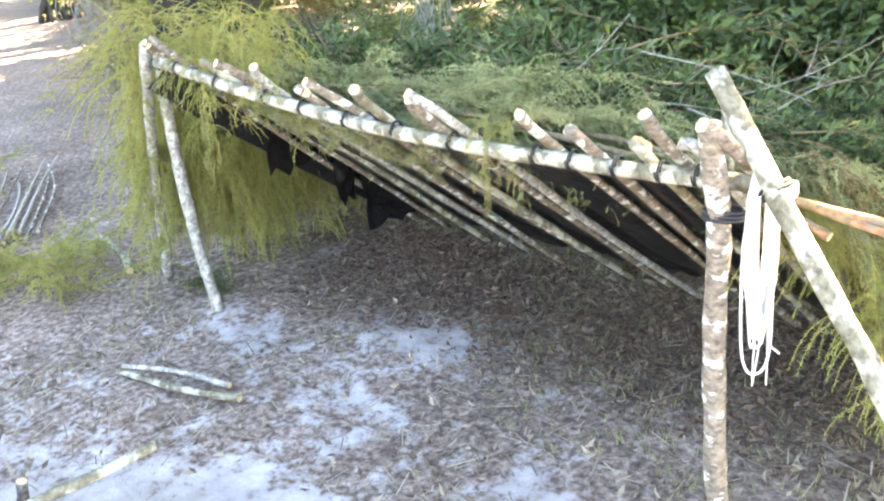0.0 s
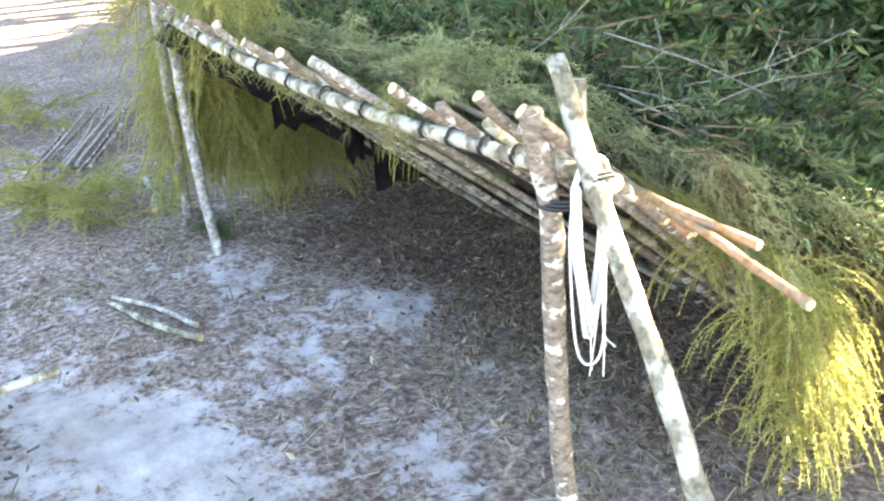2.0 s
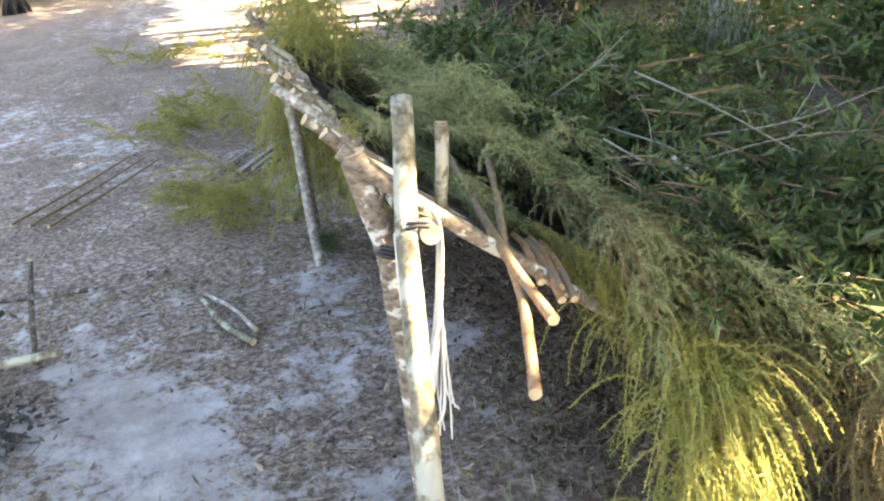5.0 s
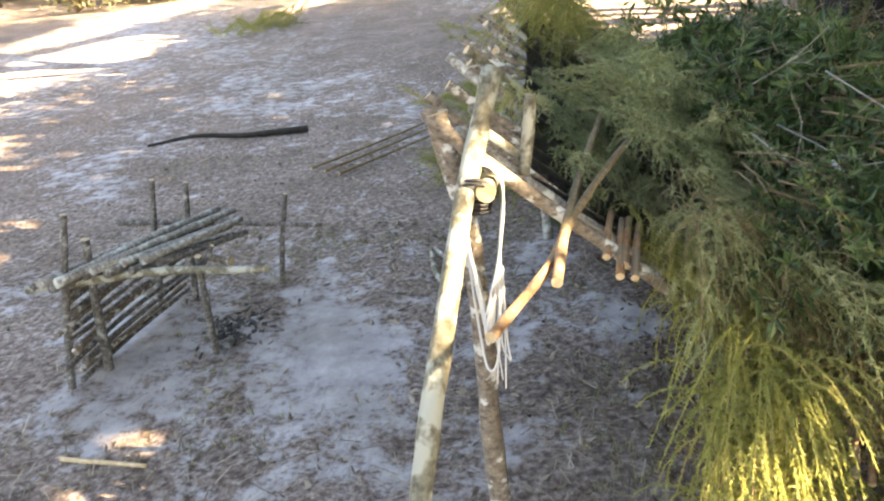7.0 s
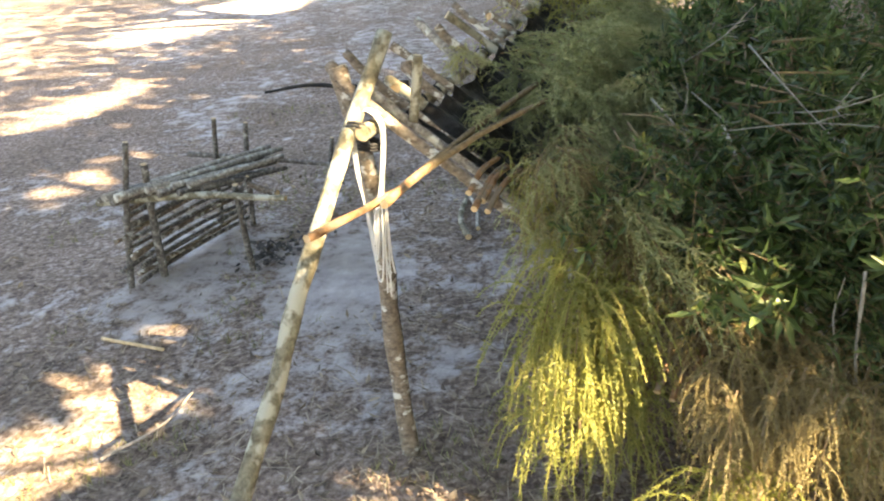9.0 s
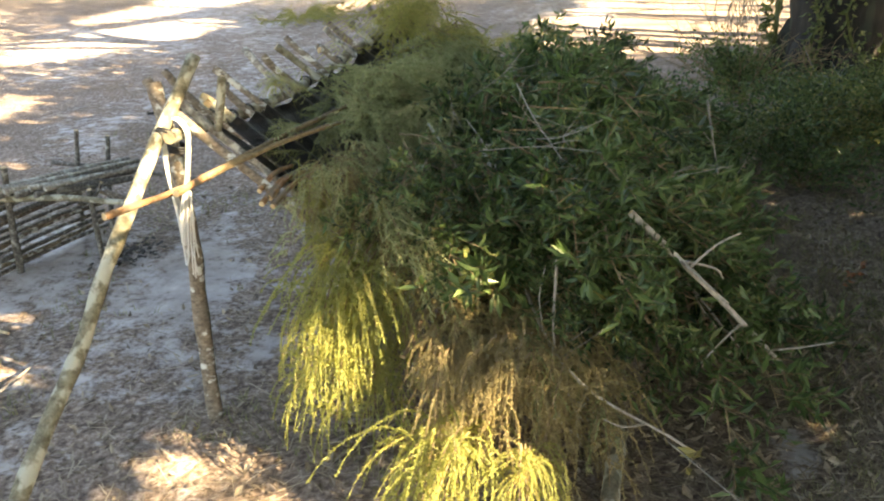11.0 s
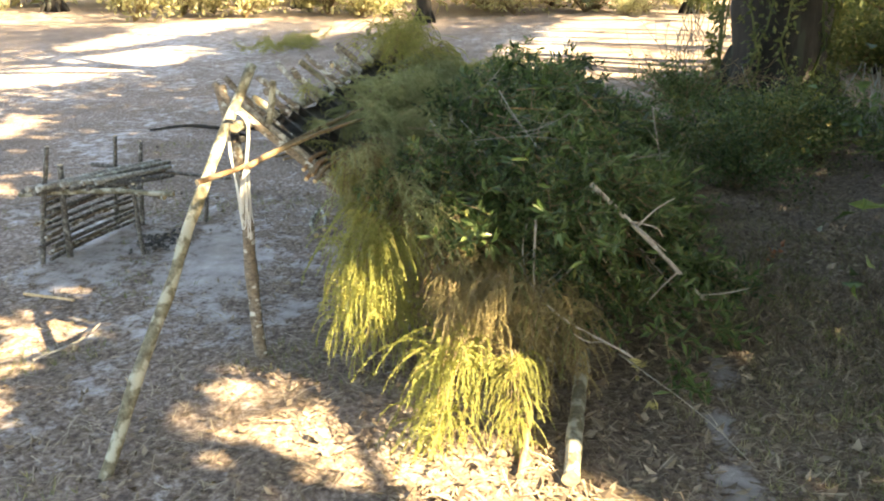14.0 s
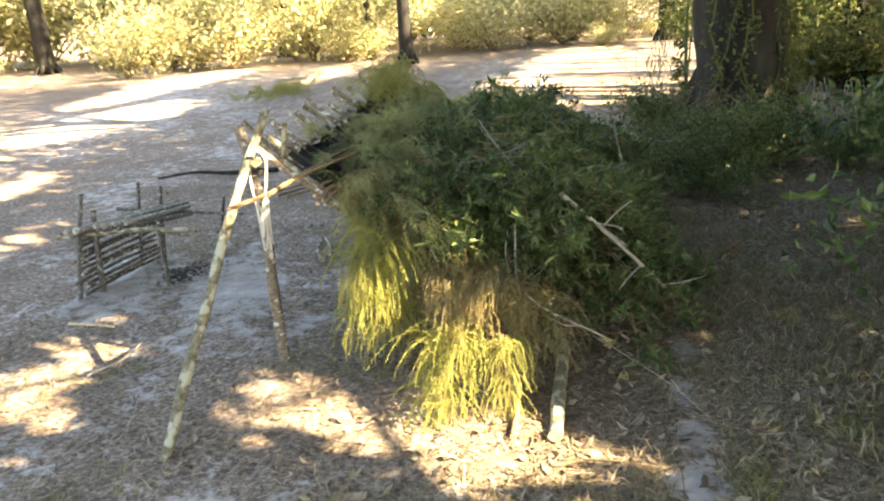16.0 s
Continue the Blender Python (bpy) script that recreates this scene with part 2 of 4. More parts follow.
def fennel_mesh(name, length, reach, strands, strand_len, mats, curl=0.2, spread=1.0):
    """A cut plume: a stem that arches out along +x and down, with long drooping feathery strands."""
    s = Soup()
    stem = curve_points([(0, 0, 0), (reach * 0.45, 0, -length * 0.12), (reach * 0.85, 0, -length * 0.5), (reach, 0, -length)], 10)
    s.strip(stem, 0.004, 1)
    for i in range(strands):
        f = 0.08 + 0.9 * (i + rng.random()) / strands
        k = f * 10
        c = stem[int(k)].lerp(stem[min(int(k) + 1, 10)], k - int(k))
        out = Vector((rng.uniform(-0.3, 1.0), rng.uniform(-spread, spread), rng.uniform(-0.1, 0.5))).normalized()
        sl = strand_len * rng.uniform(0.55, 1.1) * (1.15 - 0.5 * f)
        line = []
        p, d = c.copy(), out.copy()
        n = 7
        for j in range(n + 1):
            line.append(p.copy())
            d = (d + Vector((0.06, 0, -0.40)) + rand_dir() * curl).normalized()
            p = p + d * sl / n
        s.strip(line, 0.0026, 0)
        steps = int(sl / 0.0032)
        for j in range(steps):
            u = (j + rng.random()) / steps * n
            q = line[int(u)].lerp(line[min(int(u) + 1, n)], u - int(u))
            ax = (line[min(int(u) + 1, n)] - line[int(u)]).normalized()
            nd = (ax * 0.75 + rand_dir()).normalized()
            ln = rng.uniform(0.012, 0.034) * (1.1 - 0.65 * u / n)
            w = nd.cross(rand_dir()).normalized() * 0.002
            s.add([q - w, q + w, q + nd * ln], [(0, 1, 2)], 0)
    return s.mesh(name, mats)


def flat_fennel_mesh(name, length, strands, strand_len, mats):
    """A cut plume that lies flat along +x, its strands combed back along the stem."""
    s = Soup()
    stem = curve_points([(0, 0, 0), (length * 0.5, 0.02, 0.03), (length, -0.02, 0.0)], 8)
    s.strip(stem, 0.004, 1)
    for i in range(strands):
        k = (0.05 + 0.93 * (i + rng.random()) / strands) * 8
        c = stem[int(k)].lerp(stem[min(int(k) + 1, 8)], k - int(k))
        d = Vector((1.0, rng.uniform(-1.1, 1.1), rng.uniform(0.0, 0.75))).normalized()
        sl = strand_len * rng.uniform(0.55, 1.1)
        n, p, line = 6, c.copy(), []
        for j in range(n + 1):
            line.append(p.copy())
            d = (d + Vector((0.1, 0, -0.17)) + rand_dir() * 0.34).normalized()
            p = p + d * sl / n
        s.strip(line, 0.0024, 0)
        steps = int(sl / 0.0052)
        for j in range(steps):
            u = (j + rng.random()) / steps * n
            q = line[int(u)].lerp(line[min(int(u) + 1, n)], u - int(u))
            ax = (line[min(int(u) + 1, n)] - line[int(u)]).normalized()
            nd = (ax * 0.7 + rand_dir()).normalized()
            w = nd.cross(rand_dir()).normalized() * 0.0026
            s.add([q - w, q + w, q + nd * rng.uniform(0.012, 0.034)], [(0, 1, 2)], 0)
    return s.mesh(name, mats)


def leafbranch_mesh(name, length, twigs, leaves, leaf_len, mats, droop=0.2):
    """A cut leafy bough along +x that sags at the tip: the mesh of its wood and that of its leaves."""
    s, lf = Soup(), Soup()
    stem = curve_points([(0, 0, 0), (length * 0.4, 0.03, 0.05), (length * 0.75, -0.02, 0.02), (length, 0, -droop * length)], 8)
    s.strip(stem, 0.006)
    for i in range(twigs):
        k = (0.15 + 0.85 * (i + rng.random()) / twigs) * 8
        c = stem[min(int(k), 8)].lerp(stem[min(int(k) + 1, 8)], k - int(k))
        d = Vector((0.7, rng.uniform(-1, 1), rng.uniform(-0.25, 0.9))).normalized()
        tl = length * rng.uniform(0.18, 0.4)
        line = [c + d * tl * j / 4 + Vector((0, 0, -0.05 * (j / 4) ** 2)) for j in range(5)]
        at, ring = len(s.v), 3 * min(int(k), 8)
        s.strip(line, 0.0025)
        s.f.append((ring, ring + 1, at))
        s.m.append(0)
        for j in range(leaves):
            q = line[0].lerp(line[4], 0.15 + 0.85 * (j + 0.5) / leaves)
            ld = (d * 0.6 + rand_dir() * 0.8 + Vector((0, 0, -0.12))).normalized()
            sd = ld.cross(rand_dir()).normalized()
            ll = leaf_len * rng.uniform(0.6, 1.2)
            lf.leaf(q, ld, sd, ll, ll * rng.uniform(0.2, 0.32))
    return s.mesh(name, mats[1:]), lf.mesh("leaves", mats[:1])

# ---- ground ----


def spread(lo, hi, step, far, grow):
    a = list(np.arange(lo, hi + 1e-6, step))
    s, left, right = step, [], []
    x0, x1 = lo, hi
    while x1 < far:
        s *= grow
        x0, x1 = x0 - s, x1 + s
        left.insert(0, x0)
        right.append(x1)
    return left + a + right


SAND = [(-1.58, -0.85, 0.75, 0.42), (-1.5, -0.8, 0.45, 0.26), (-2.0, 0.4, 0.36, 0.2), (-1.75, -0.18, 0.3, 0.16), (-0.9, -0.15, 0.2, 0.13), (-2.3, -1.05, 0.35, 0.18), (-2.75, 0.05, 0.3, 0.16),
        (-1.15, 0.35, 0.2, 0.14), (-1.6, -1.75, 0.8, 0.35), (-0.35, 1.98, 0.25, 0.11), (-0.35, 1.98, 0.25, 0.11), (-0.35, 1.98, 0.25, 0.11), (0.1, 1.9, 0.2, 0.08), (0.1, 1.9, 0.2, 0.08), (0.1, 1.9, 0.2, 0.08), (0.55, 1.91, 0.2, 0.08), (0.55, 1.91, 0.2, 0.08), (1.0, 1.86, 0.3, 0.14), (1.0, 1.86, 0.3, 0.14),
        (0.1, -0.75, 0.3, 0.15), (1.4, -0.1, 0.5, 0.2), (1.9, 0.6, 0.5, 0.25), (1.6, -0.9, 0.7, 0.3), (1.5, 2.2, 0.5, 0.2), (-6.0, -1.0, 1.4, 0.5), (-8, -2.5, 2.0, 1.2), (-5.2, -3.4, 1.0, 0.5), (-12, -6, 5, 3.0), (-18, 1.5, 5, 3.0), (-19, -8, 5, 2.5)]


def sand_at(x, y):
    # the -0.2 term: brown litter under the roof, also deepening its shade
    v = -0.015 + 0.03 * max(0.0, min(1.0, (x + 3.8) / 0.6, (0.2 - x) / 0.5, (0.6 - y) / 0.4)) - 0.2 * max(0.0, min(1.0, (x + 1.6) / 0.5, (0.4 - x) / 0.4, (y + 0.15) / 0.4)) - 0.15 * max(0.0, min(1.0, (y - 0.9) / 0.8)) - 0.05 * max(0.0, min(1.0, -x - 3))
    for cx, cy, rx, ry in SAND:
        q = ((x - cx) / rx) ** 2 + ((y - cy) / ry) ** 2
        if q < 4:
            v += 0.24 * math.exp(-q)
    return v + 0.16 * noise.noise(Vector((x * 1.7, y * 1.7, 0.3))) + 0.1 * noise.noise(Vector((x * 5.5, y * 5.5, 4.3)))


def ground_z(x, y):
    d = math.hypot(x + 1, y)
    z = 0.018 * noise.noise(Vector((x * 2.1, y * 2.1, 2))) + 0.008 * noise.noise(Vector((x * 7, y * 7, 5)))
    return z - 0.01 + 0.25 * max(0, min(1, (d - 10) / 30)) * noise.noise(Vector((x * 0.12, y * 0.12, 9)))


xs, ys = spread(-7.5, 3.5, 0.05, 320, 1.16), spread(-3.5, 4.0, 0.05, 320, 1.16)
gv = [(x, y, ground_z(x, y)) for y in ys for x in xs]
nx = len(xs)
gf = [(j * nx + i, j * nx + i + 1, (j + 1) * nx + i + 1, (j + 1) * nx + i) for j in range(len(ys) - 1) for i in range(nx - 1)]
gm = bpy.data.meshes.new("ground")
gm.from_pydata(gv, [], gf)
att = gm.attributes.new("sand", "FLOAT", "POINT")
att.data.foreach_set("value", [sand_at(x, y) for x, y, z in gv])
gm.polygons.foreach_set("use_smooth", [True] * len(gf))
gm.materials.append(M_GROUND)
tagged(new("ground", gm), "pale sandy forest floor strewn with brown leaf litter", "ground", kind="structure")

# ---- shelter frame ----
RIDGE = [(-0.14, -0.13, 1.10), (-0.68, -0.10, 1.071), (-1.22, -0.09, 1.068), (-1.66, -0.08, 1.085), (-2.28, -0.06, 1.135), (-2.9, 0.0, 1.185)]
pole("ridge_pole", RIDGE, 0.022, 0.022, M_BARK_PALE, "pale lichen-spotted ridge pole lashed across the posts", "pole", seed=2, rings=48)
pole("upright_post", [(-0.26, -0.12, -0.05), (-0.295, -0.155, 0.25), (-0.302, -0.165, 0.65), (-0.285, -0.185, 0.98), (-0.282, -0.205, 1.1), (-0.283, -0.24, 1.253)], 0.029, 0.025, M_BARK_BROWN, "brown bark post with white lichen patches, set upright in the ground", "post", seed=3, rings=40)
pole("leaning_pole", [(0.85, -0.352, -0.05), (0.56, -0.325, 0.25), (0.265, -0.295, 0.517), (0.12, -0.255, 0.735), (-0.103, -0.193, 1.024), (-0.339, -0.107, 1.334)], 0.026, 0.023, M_BARK_PALE, "pale bark pole leaning against the end of the ridge", "pole", seed=4, rings=40)
pole("short_stake", [(-0.351, -0.02, 1.268), (-0.345, -0.03, 1.18), (-0.335, -0.045, 1.08)], 0.015, 0.014, M_BARK_PALE, "short pale stake lashed upright beside the ridge", "stake", seed=5)
pole("far_post", [(-2.965, 0.07, -0.05), (-3.02, 0.06, 0.45), (-3.0, 0.05, 0.9), (-2.96, 0.04, 1.2)], 0.027, 0.025, M_BARK_GREY, "thin grey upright post under the far end of the ridge", "post", seed=6)
pole("far_leaning_pole", [(-3.587, 0.173, -0.05), (-3.42, 0.13, 0.4), (-3.2, 0.06, 0.85), (-2.98, 0.0, 1.25)], 0.027, 0.024, M_BARK_GREY, "thin grey pole leaning under the far ridge end", "pole", seed=7)

RAFTERS = [(-0.245, 0.15, 0.026), (-0.345, 0.13, 0.022), (-0.41, 0.17, 0.022), (-0.52, 0.06, 0.024), (-0.675, 0.13, 0.024), (-0.81, 0.14, 0.021), (-1.117, 0.15, 0.022), (-1.22, 0.1, 0.026),
           (-1.47, 0.12, 0.025), (-1.60, 0.15, 0.022), (-1.80, 0.12, 0.024), (-2.03, 0.11, 0.023), (-2.13, 0.1, 0.024), (-2.34, 0.15, 0.025), (-2.66, 0.1, 0.022), (-2.82, 0.14, 0.024)]


def ridge_z(x):
    for a, b in zip(RIDGE, RIDGE[1:]):
        if b[0] <= x <= a[0]:
            f = (x - a[0]) / (b[0] - a[0])
            return a[1] + (b[1] - a[1]) * f, a[2] + (b[2] - a[2]) * f
    return RIDGE[0][1:]


def rafter_line(x, over):
    y, z = ridge_z(x)
    foot_x = x - 0.02 + rng.uniform(-0.05, 0.05)
    top = Vector((x, y, z + 0.04))
    foot = Vector((foot_x, 1.30 + 0.04 * max(0, -x - 1) + rng.uniform(-0.05, 0.05), 0.0))
    d = (top - foot).normalized()
    return [top + d * (over + 0.005 + rng.uniform(-0.06, 0.07)) + Vector((rng.uniform(-0.05, 0.05), 0, rng.uniform(-0.01, 0.03))), top + Vector((rng.uniform(-.01, .01), 0, 0.0)), top.lerp(foot, 0.5) + Vector((rng.uniform(-0.03, 0.03), 0, rng.uniform(-0.02, 0.01))), foot - d * 0.02]


for i, (x, over, r) in enumerate(RAFTERS):
    pole("rafter", rafter_line(x, over), r * 0.7, r * 0.55, (M_BARK_BROWN, M_BARK_GREY, M_BARK_BROWN, M_BARK_PALE, M_BARK_BROWN)[i % 5], "straight bark-covered rafter stick tied over the ridge pole", "rafter", "roof rafters", seed=10 + i, sides=9)


def lashing(name, centre, axis, r, turns, mat, label, th=0.0028, pitch=0.007):
    """Cord wound round a pole."""
    bm = bmesh.new()
    ax = Vector(axis).normalized()
    u = ax.cross(Vector((0.1, 0.2, 0.97))).normalized()
    v = ax.cross(u)
    n = turns * 12
    pts = [Vector(centre) + ax * (pitch * (i / 12 - turns / 2)) + (u * math.cos(i * math.pi / 6) + v * math.sin(i * math.pi / 6)) * (r + 0.002) for i in range(n + 1)]
    tube(bm, pts, th, th, 5, n, 0, True, 0, 0)
    return tagged(mesh_object(name, bm, [mat]), label, "cord", "black cord lashings")


for x in (-0.37, -0.47, -0.60, -0.74, -0.86, -1.17, -1.41, -1.64, -1.87, -2.08, -2.4, -2.72):
    y, z = ridge_z(x)
    lashing("cord_lashing", (x, y, z + 0.004), (1, 0.03, 0), 0.024, 2, M_CORD, "black cord lashing tied round the ridge pole")
lashing("cord_lashing", (-0.28, -0.17, 1.03), (0.0, 0.2, 1), 0.042, 3, M_CORD, "thick black cord binding the post to the ridge", 0.005, 0.009)
lashing("cord_lashing", (-0.17, -0.155, 1.10), (1, -0.2, -0.95), 0.034, 2, M_CORD, "black cord binding the leaning pole to the ridge", 0.0045, 0.01)
lashing("cord_lashing", (-2.93, 0.04, 1.17), (0.1, 0.1, 1), 0.045, 4, M_CORD, "black cord binding the far posts to the ridge", 0.006, 0.01)

# black plastic over the rafters
bm = bmesh.new()
NXP, NYP = 150, 30
grid = []
for i in range(NXP + 1):
    row = []
    for j in range(NYP + 1):
        x = -0.36 - 2.56 * i / NXP
        f = j / NYP
        y0, z0 = ridge_z(x)
        wob = noise.noise(Vector((x * 5, f * 6, 1.5)))
        y = y0 + 0.06 + f * 1.33
        sag = 0.032 * min(1.0, min(abs(x - q[0]) for q in RAFTERS) / 0.07)
        z = (z0 + 0.01) * (1 - f) + 0.085 * f + 0.012 + 0.012 * wob - 0.02 * math.sin(math.pi * f) - sag
        row.append(bm.verts.new((x + 0.02 * wob, y - 0.05 * max(0, noise.noise(Vector((x * 4, 3, 1)))) * (1 - f), z)))
    grid.append(row)
for i in range(NXP):
    for j in range(NYP):
        f = bm.faces.new((grid[i][j], grid[i][j + 1], grid[i + 1][j + 1], grid[i + 1][j]))
        f.smooth = True
bmesh.ops.solidify(bm, geom=bm.faces[:], thickness=0.002)
tagged(mesh_object("plastic_sheet", bm, [M_PLASTIC]), "crumpled black plastic sheet lying over the rafters", "sheet")

# long poles on the roof at the near end
pole("roof_pole", [(0.123, 0.008, 0.987), (-0.19, 0.045, 1.0), (-0.6, 0.11, 1.02), (-1.1, 0.2, 1.035), (-1.6, 0.28, 1.05)], 0.012, 0.008, M_STEM, "brown sapling with an orange peeled end laid on the roof", "pole", seed=41, peel=0.2)
pole("roof_pole", [(0.32, -0.118, 0.968), (0.0, 0.0, 0.98), (-0.25, 0.065, 1.0), (-0.5, 0.15, 1.02), (-0.85, 0.26, 1.02), (-1.2, 0.35, 0.99)], 0.011, 0.007, M_STEM, "brown sapling with a torn orange end laid on the roof", "pole", seed=42, peel=0.24)
for k, (a, b) in enumerate([((-0.22, 0.135, 0.905), (-0.46, 0.17, 0.935)), ((-0.17, 0.16, 0.875), (-0.44, 0.195, 0.92)), ((-0.21, 0.175, 0.885), (-0.46, 0.215, 0.915)), ((-0.18, 0.195, 0.865), (-0.46, 0.24, 0.9)),
                            ((-0.03, 0.66, 0.42), (-0.5, 0.80, 0.66)), ((-0.035, 0.70, 0.396), (-0.5, 0.84, 0.63)), ((-0.04, 0.74, 0.42), (-0.5, 0.88, 0.62))]):
    pole("thatch_stem", [a, Vector(a).lerp(Vector(b), 0.5) + Vector((0, 0, 0.02)), b], 0.010, 0.008, M_PEELED, "peeled orange stem end poking from the thatch", "stem", "thatch stems", seed=50 + k, sides=7)

# white cord hank over the ridge end
hank_root = tagged(new("rope_hank"), "hank of white cord hung over the ridge pole end", "rope")
hank_root.matrix_basis = pose(-0.205, -0.14, 1.1)


def cord_part(name, pts, r, n):
    bm = bmesh.new()
    tube(bm, [Vector(p) - Vector((-0.205, -0.14, 1.1)) for p in pts], r, r, 6, n, 0, True, 0, 0)
    part(name, bm, M_ROPE, hank_root)


for k in range(16):
    w = rng.uniform(-0.014, 0.014)
    lo = 0.63 + (0.0 if k == 0 else rng.uniform(0.07, 0.17))
    cx, cy = -0.205 + w, -0.14
    sp = 0.022 + (0.022 if k == 0 else rng.uniform(-0.014, 0.004))
    dx, dy = 0.55, 0.83
    cord_part("cord_loop", [(cx, cy - 0.045, 1.08), (cx - dx * sp * 0.7, cy - 0.038 - dy * sp * 0.2, 0.95), (cx - dx * sp, cy - 0.012 - dy * sp * 0.4, lo + 0.06), (cx, cy - 0.01, lo), (cx + dx * sp, cy + dy * sp * 0.4, lo + 0.06), (cx + dx * sp * 0.7, cy + 0.032, 0.95), (cx, cy + 0.045, 1.1), (cx, cy, 1.148), (cx, cy - 0.045, 1.08)], 0.0036, 48)
for k in range(5):
    ex, ey, ez = -0.205 + rng.uniform(-0.014, 0.014), -0.115 + rng.uniform(-0.014, 0.014), rng.uniform(0.56, 0.68)
    cord_part("cord_end", [(-0.205, -0.105, 0.9), (ex, ey, 0.72), (ex + rng.uniform(-0.02, 0.02), ey + rng.uniform(-0.02, 0.02), ez)], 0.0024, 12)

# loose flaps of the sheet inside the far end
for k, (x, y0, y1, z0, z1) in enumerate([(-2.86, 0.42, 0.72, 0.86, 0.56), (-2.84, 0.78, 0.90, 0.62, 0.30), (-2.80, 0.92, 1.30, 0.45, 0.12)]):
    bm = bmesh.new()
    g = []
    for i in range(9):
        f = i / 8
        row = []
        for j in range(7):
            v = j / 6
            low = z1 + 0.06 * noise.noise(Vector((f * 4, k, 0)))
            topz = z0 - (y1 - y0) * f * 0.8
            row.append(bm.verts.new((x + 0.03 * noise.noise(Vector((f * 3, v * 3, k))), y0 + (y1 - y0) * f, topz + (min(low, topz - 0.03) - topz) * v)))
        g.append(row)
    for i in range(8):
        for j in range(6):
            bm.faces.new((g[i][j], g[i + 1][j], g[i + 1][j + 1], g[i][j + 1])).smooth = True
    bmesh.ops.solidify(bm, geom=bm.faces[:], thickness=0.002)
    tagged(mesh_object("plastic_flap", bm, [M_PLASTIC]), "torn black plastic flap hanging inside the far end", "sheet", "plastic flaps")

# ---- thatch ----
HANG = [fennel_mesh("frond", rng.uniform(0.55, 0.8), rng.uniform(0.12, 0.3), 16, 0.46, [M_FENNEL, M_STEM], 0.15, 0.5) for _ in range(5)]
CURTAIN = [fennel_mesh("frond", rng.uniform(0.5, 0.62), rng.uniform(0.26, 0.42), 17, 0.44, [M_FENNEL, M_STEM], 0.13, 0.34) for _ in range(5)]
FLAT = [flat_fennel_mesh("frond", rng.uniform(0.45, 0.65), 24, 0.26, [M_FENNEL_GREEN, M_STEM]) for _ in range(5)]
FLAT_Y = [flat_fennel_mesh("frond", rng.uniform(0.35, 0.5), 20, 0.22, [M_FENNEL, M_STEM]) for _ in range(3)]
DEAD = [fennel_mesh("frond", rng.uniform(0.35, 0.55), rng.uniform(0.1, 0.25), 16, 0.34, [M_FENNEL_DEAD, M_STEM]) for _ in range(4)]
HANG_G = [fennel_mesh("frond", rng.uniform(0.4, 0.6), rng.uniform(0.3, 0.5), 26, 0.22, [M_FENNEL_GREEN, M_STEM], 0.36) for _ in range(5)]
HANG_F = [fennel_mesh("frond", rng.uniform(0.5, 0.75), rng.uniform(0.15, 0.35), 28, 0.26, [M_FENNEL, M_STEM], 0.3) for _ in range(4)]


def thatch(name, label, places, meshes):
    """A layer of cut plumes; each plume is a part."""
    root = tagged(new(name), label, "thatch")
    for (x, y, z), out, tilt, scale in places:
        ob = new("frond", rng.choice(meshes))
        ob.parent = root
        ob.matrix_basis = Matrix.LocRotScale((x, y, z), Euler((radians(rng.uniform(-8, 8)), radians(tilt), radians(out))), (scale,) * 3)
    return root


def roof_top(y):
    return max(0.0, 1.15 * (1 - y / 1.35))


far_end = []
for _ in range(200):
    f = rng.random() ** 0.9
    y = 0.14 + 1.0 * f
    top = 1.25 - 0.85 * max(0, f - 0.1)
    z = max(0.55, top * rng.uniform(0.6, 1.0))
    far_end.append(((-3.16 - 0.1 * (1 - f) - 0.24 * rng.random(), y, z), rng.choice((180, 215, 150, 290, 60)) + rng.uniform(-30, 30), rng.uniform(-3, 14), min(1.05, z / 0.78) * rng.uniform(0.85, 1.0)))
thatch("far_end_thatch", "yellow-green feathery plumes hanging as the far end wall", far_end, HANG_F + HANG[:2])

near_end = []
for _ in range(16):
    f = rng.random()
    near_end.append(((-0.46 + 0.14 * rng.random(), 0.2 + 0.2 * f, 0.98 - 0.16 * f), rng.uniform(0, 45), rng.uniform(-5, 15), rng.uniform(0.28, 0.42)))
for _ in range(26):
    f = rng.random()
    near_end.append(((-0.36 + 0.2 * rng.random(), 0.40 + 0.25 * f, 0.80 - 0.14 * f), rng.uniform(-18, 6), rng.uniform(2, 14), rng.uniform(0.8, 1.0) * (1 - 0.12 * f)))
thatch("near_end_thatch", "bright yellow-green feathery plumes trailing to the ground", near_end, CURTAIN)
low_end = []
for _ in range(14):
    low_end.append(((0.18 + 0.16 * rng.random(), 0.82 + 0.16 * rng.random(), 0.40 - 0.06 * rng.random()), rng.uniform(-38, -10), rng.uniform(-20, -2), rng.uniform(0.68, 0.8)))
for _ in range(8):
    low_end.append(((0.26 + 0.1 * rng.random(), 1.08 + 0.08 * rng.random(), 0.36 - 0.04 * rng.random()), rng.uniform(-12, 12), rng.uniform(-12, 2), rng.uniform(0.46, 0.54)))
thatch("low_end_thatch", "yellow-green plumes hanging to the ground at the shelter's end", low_end, HANG)

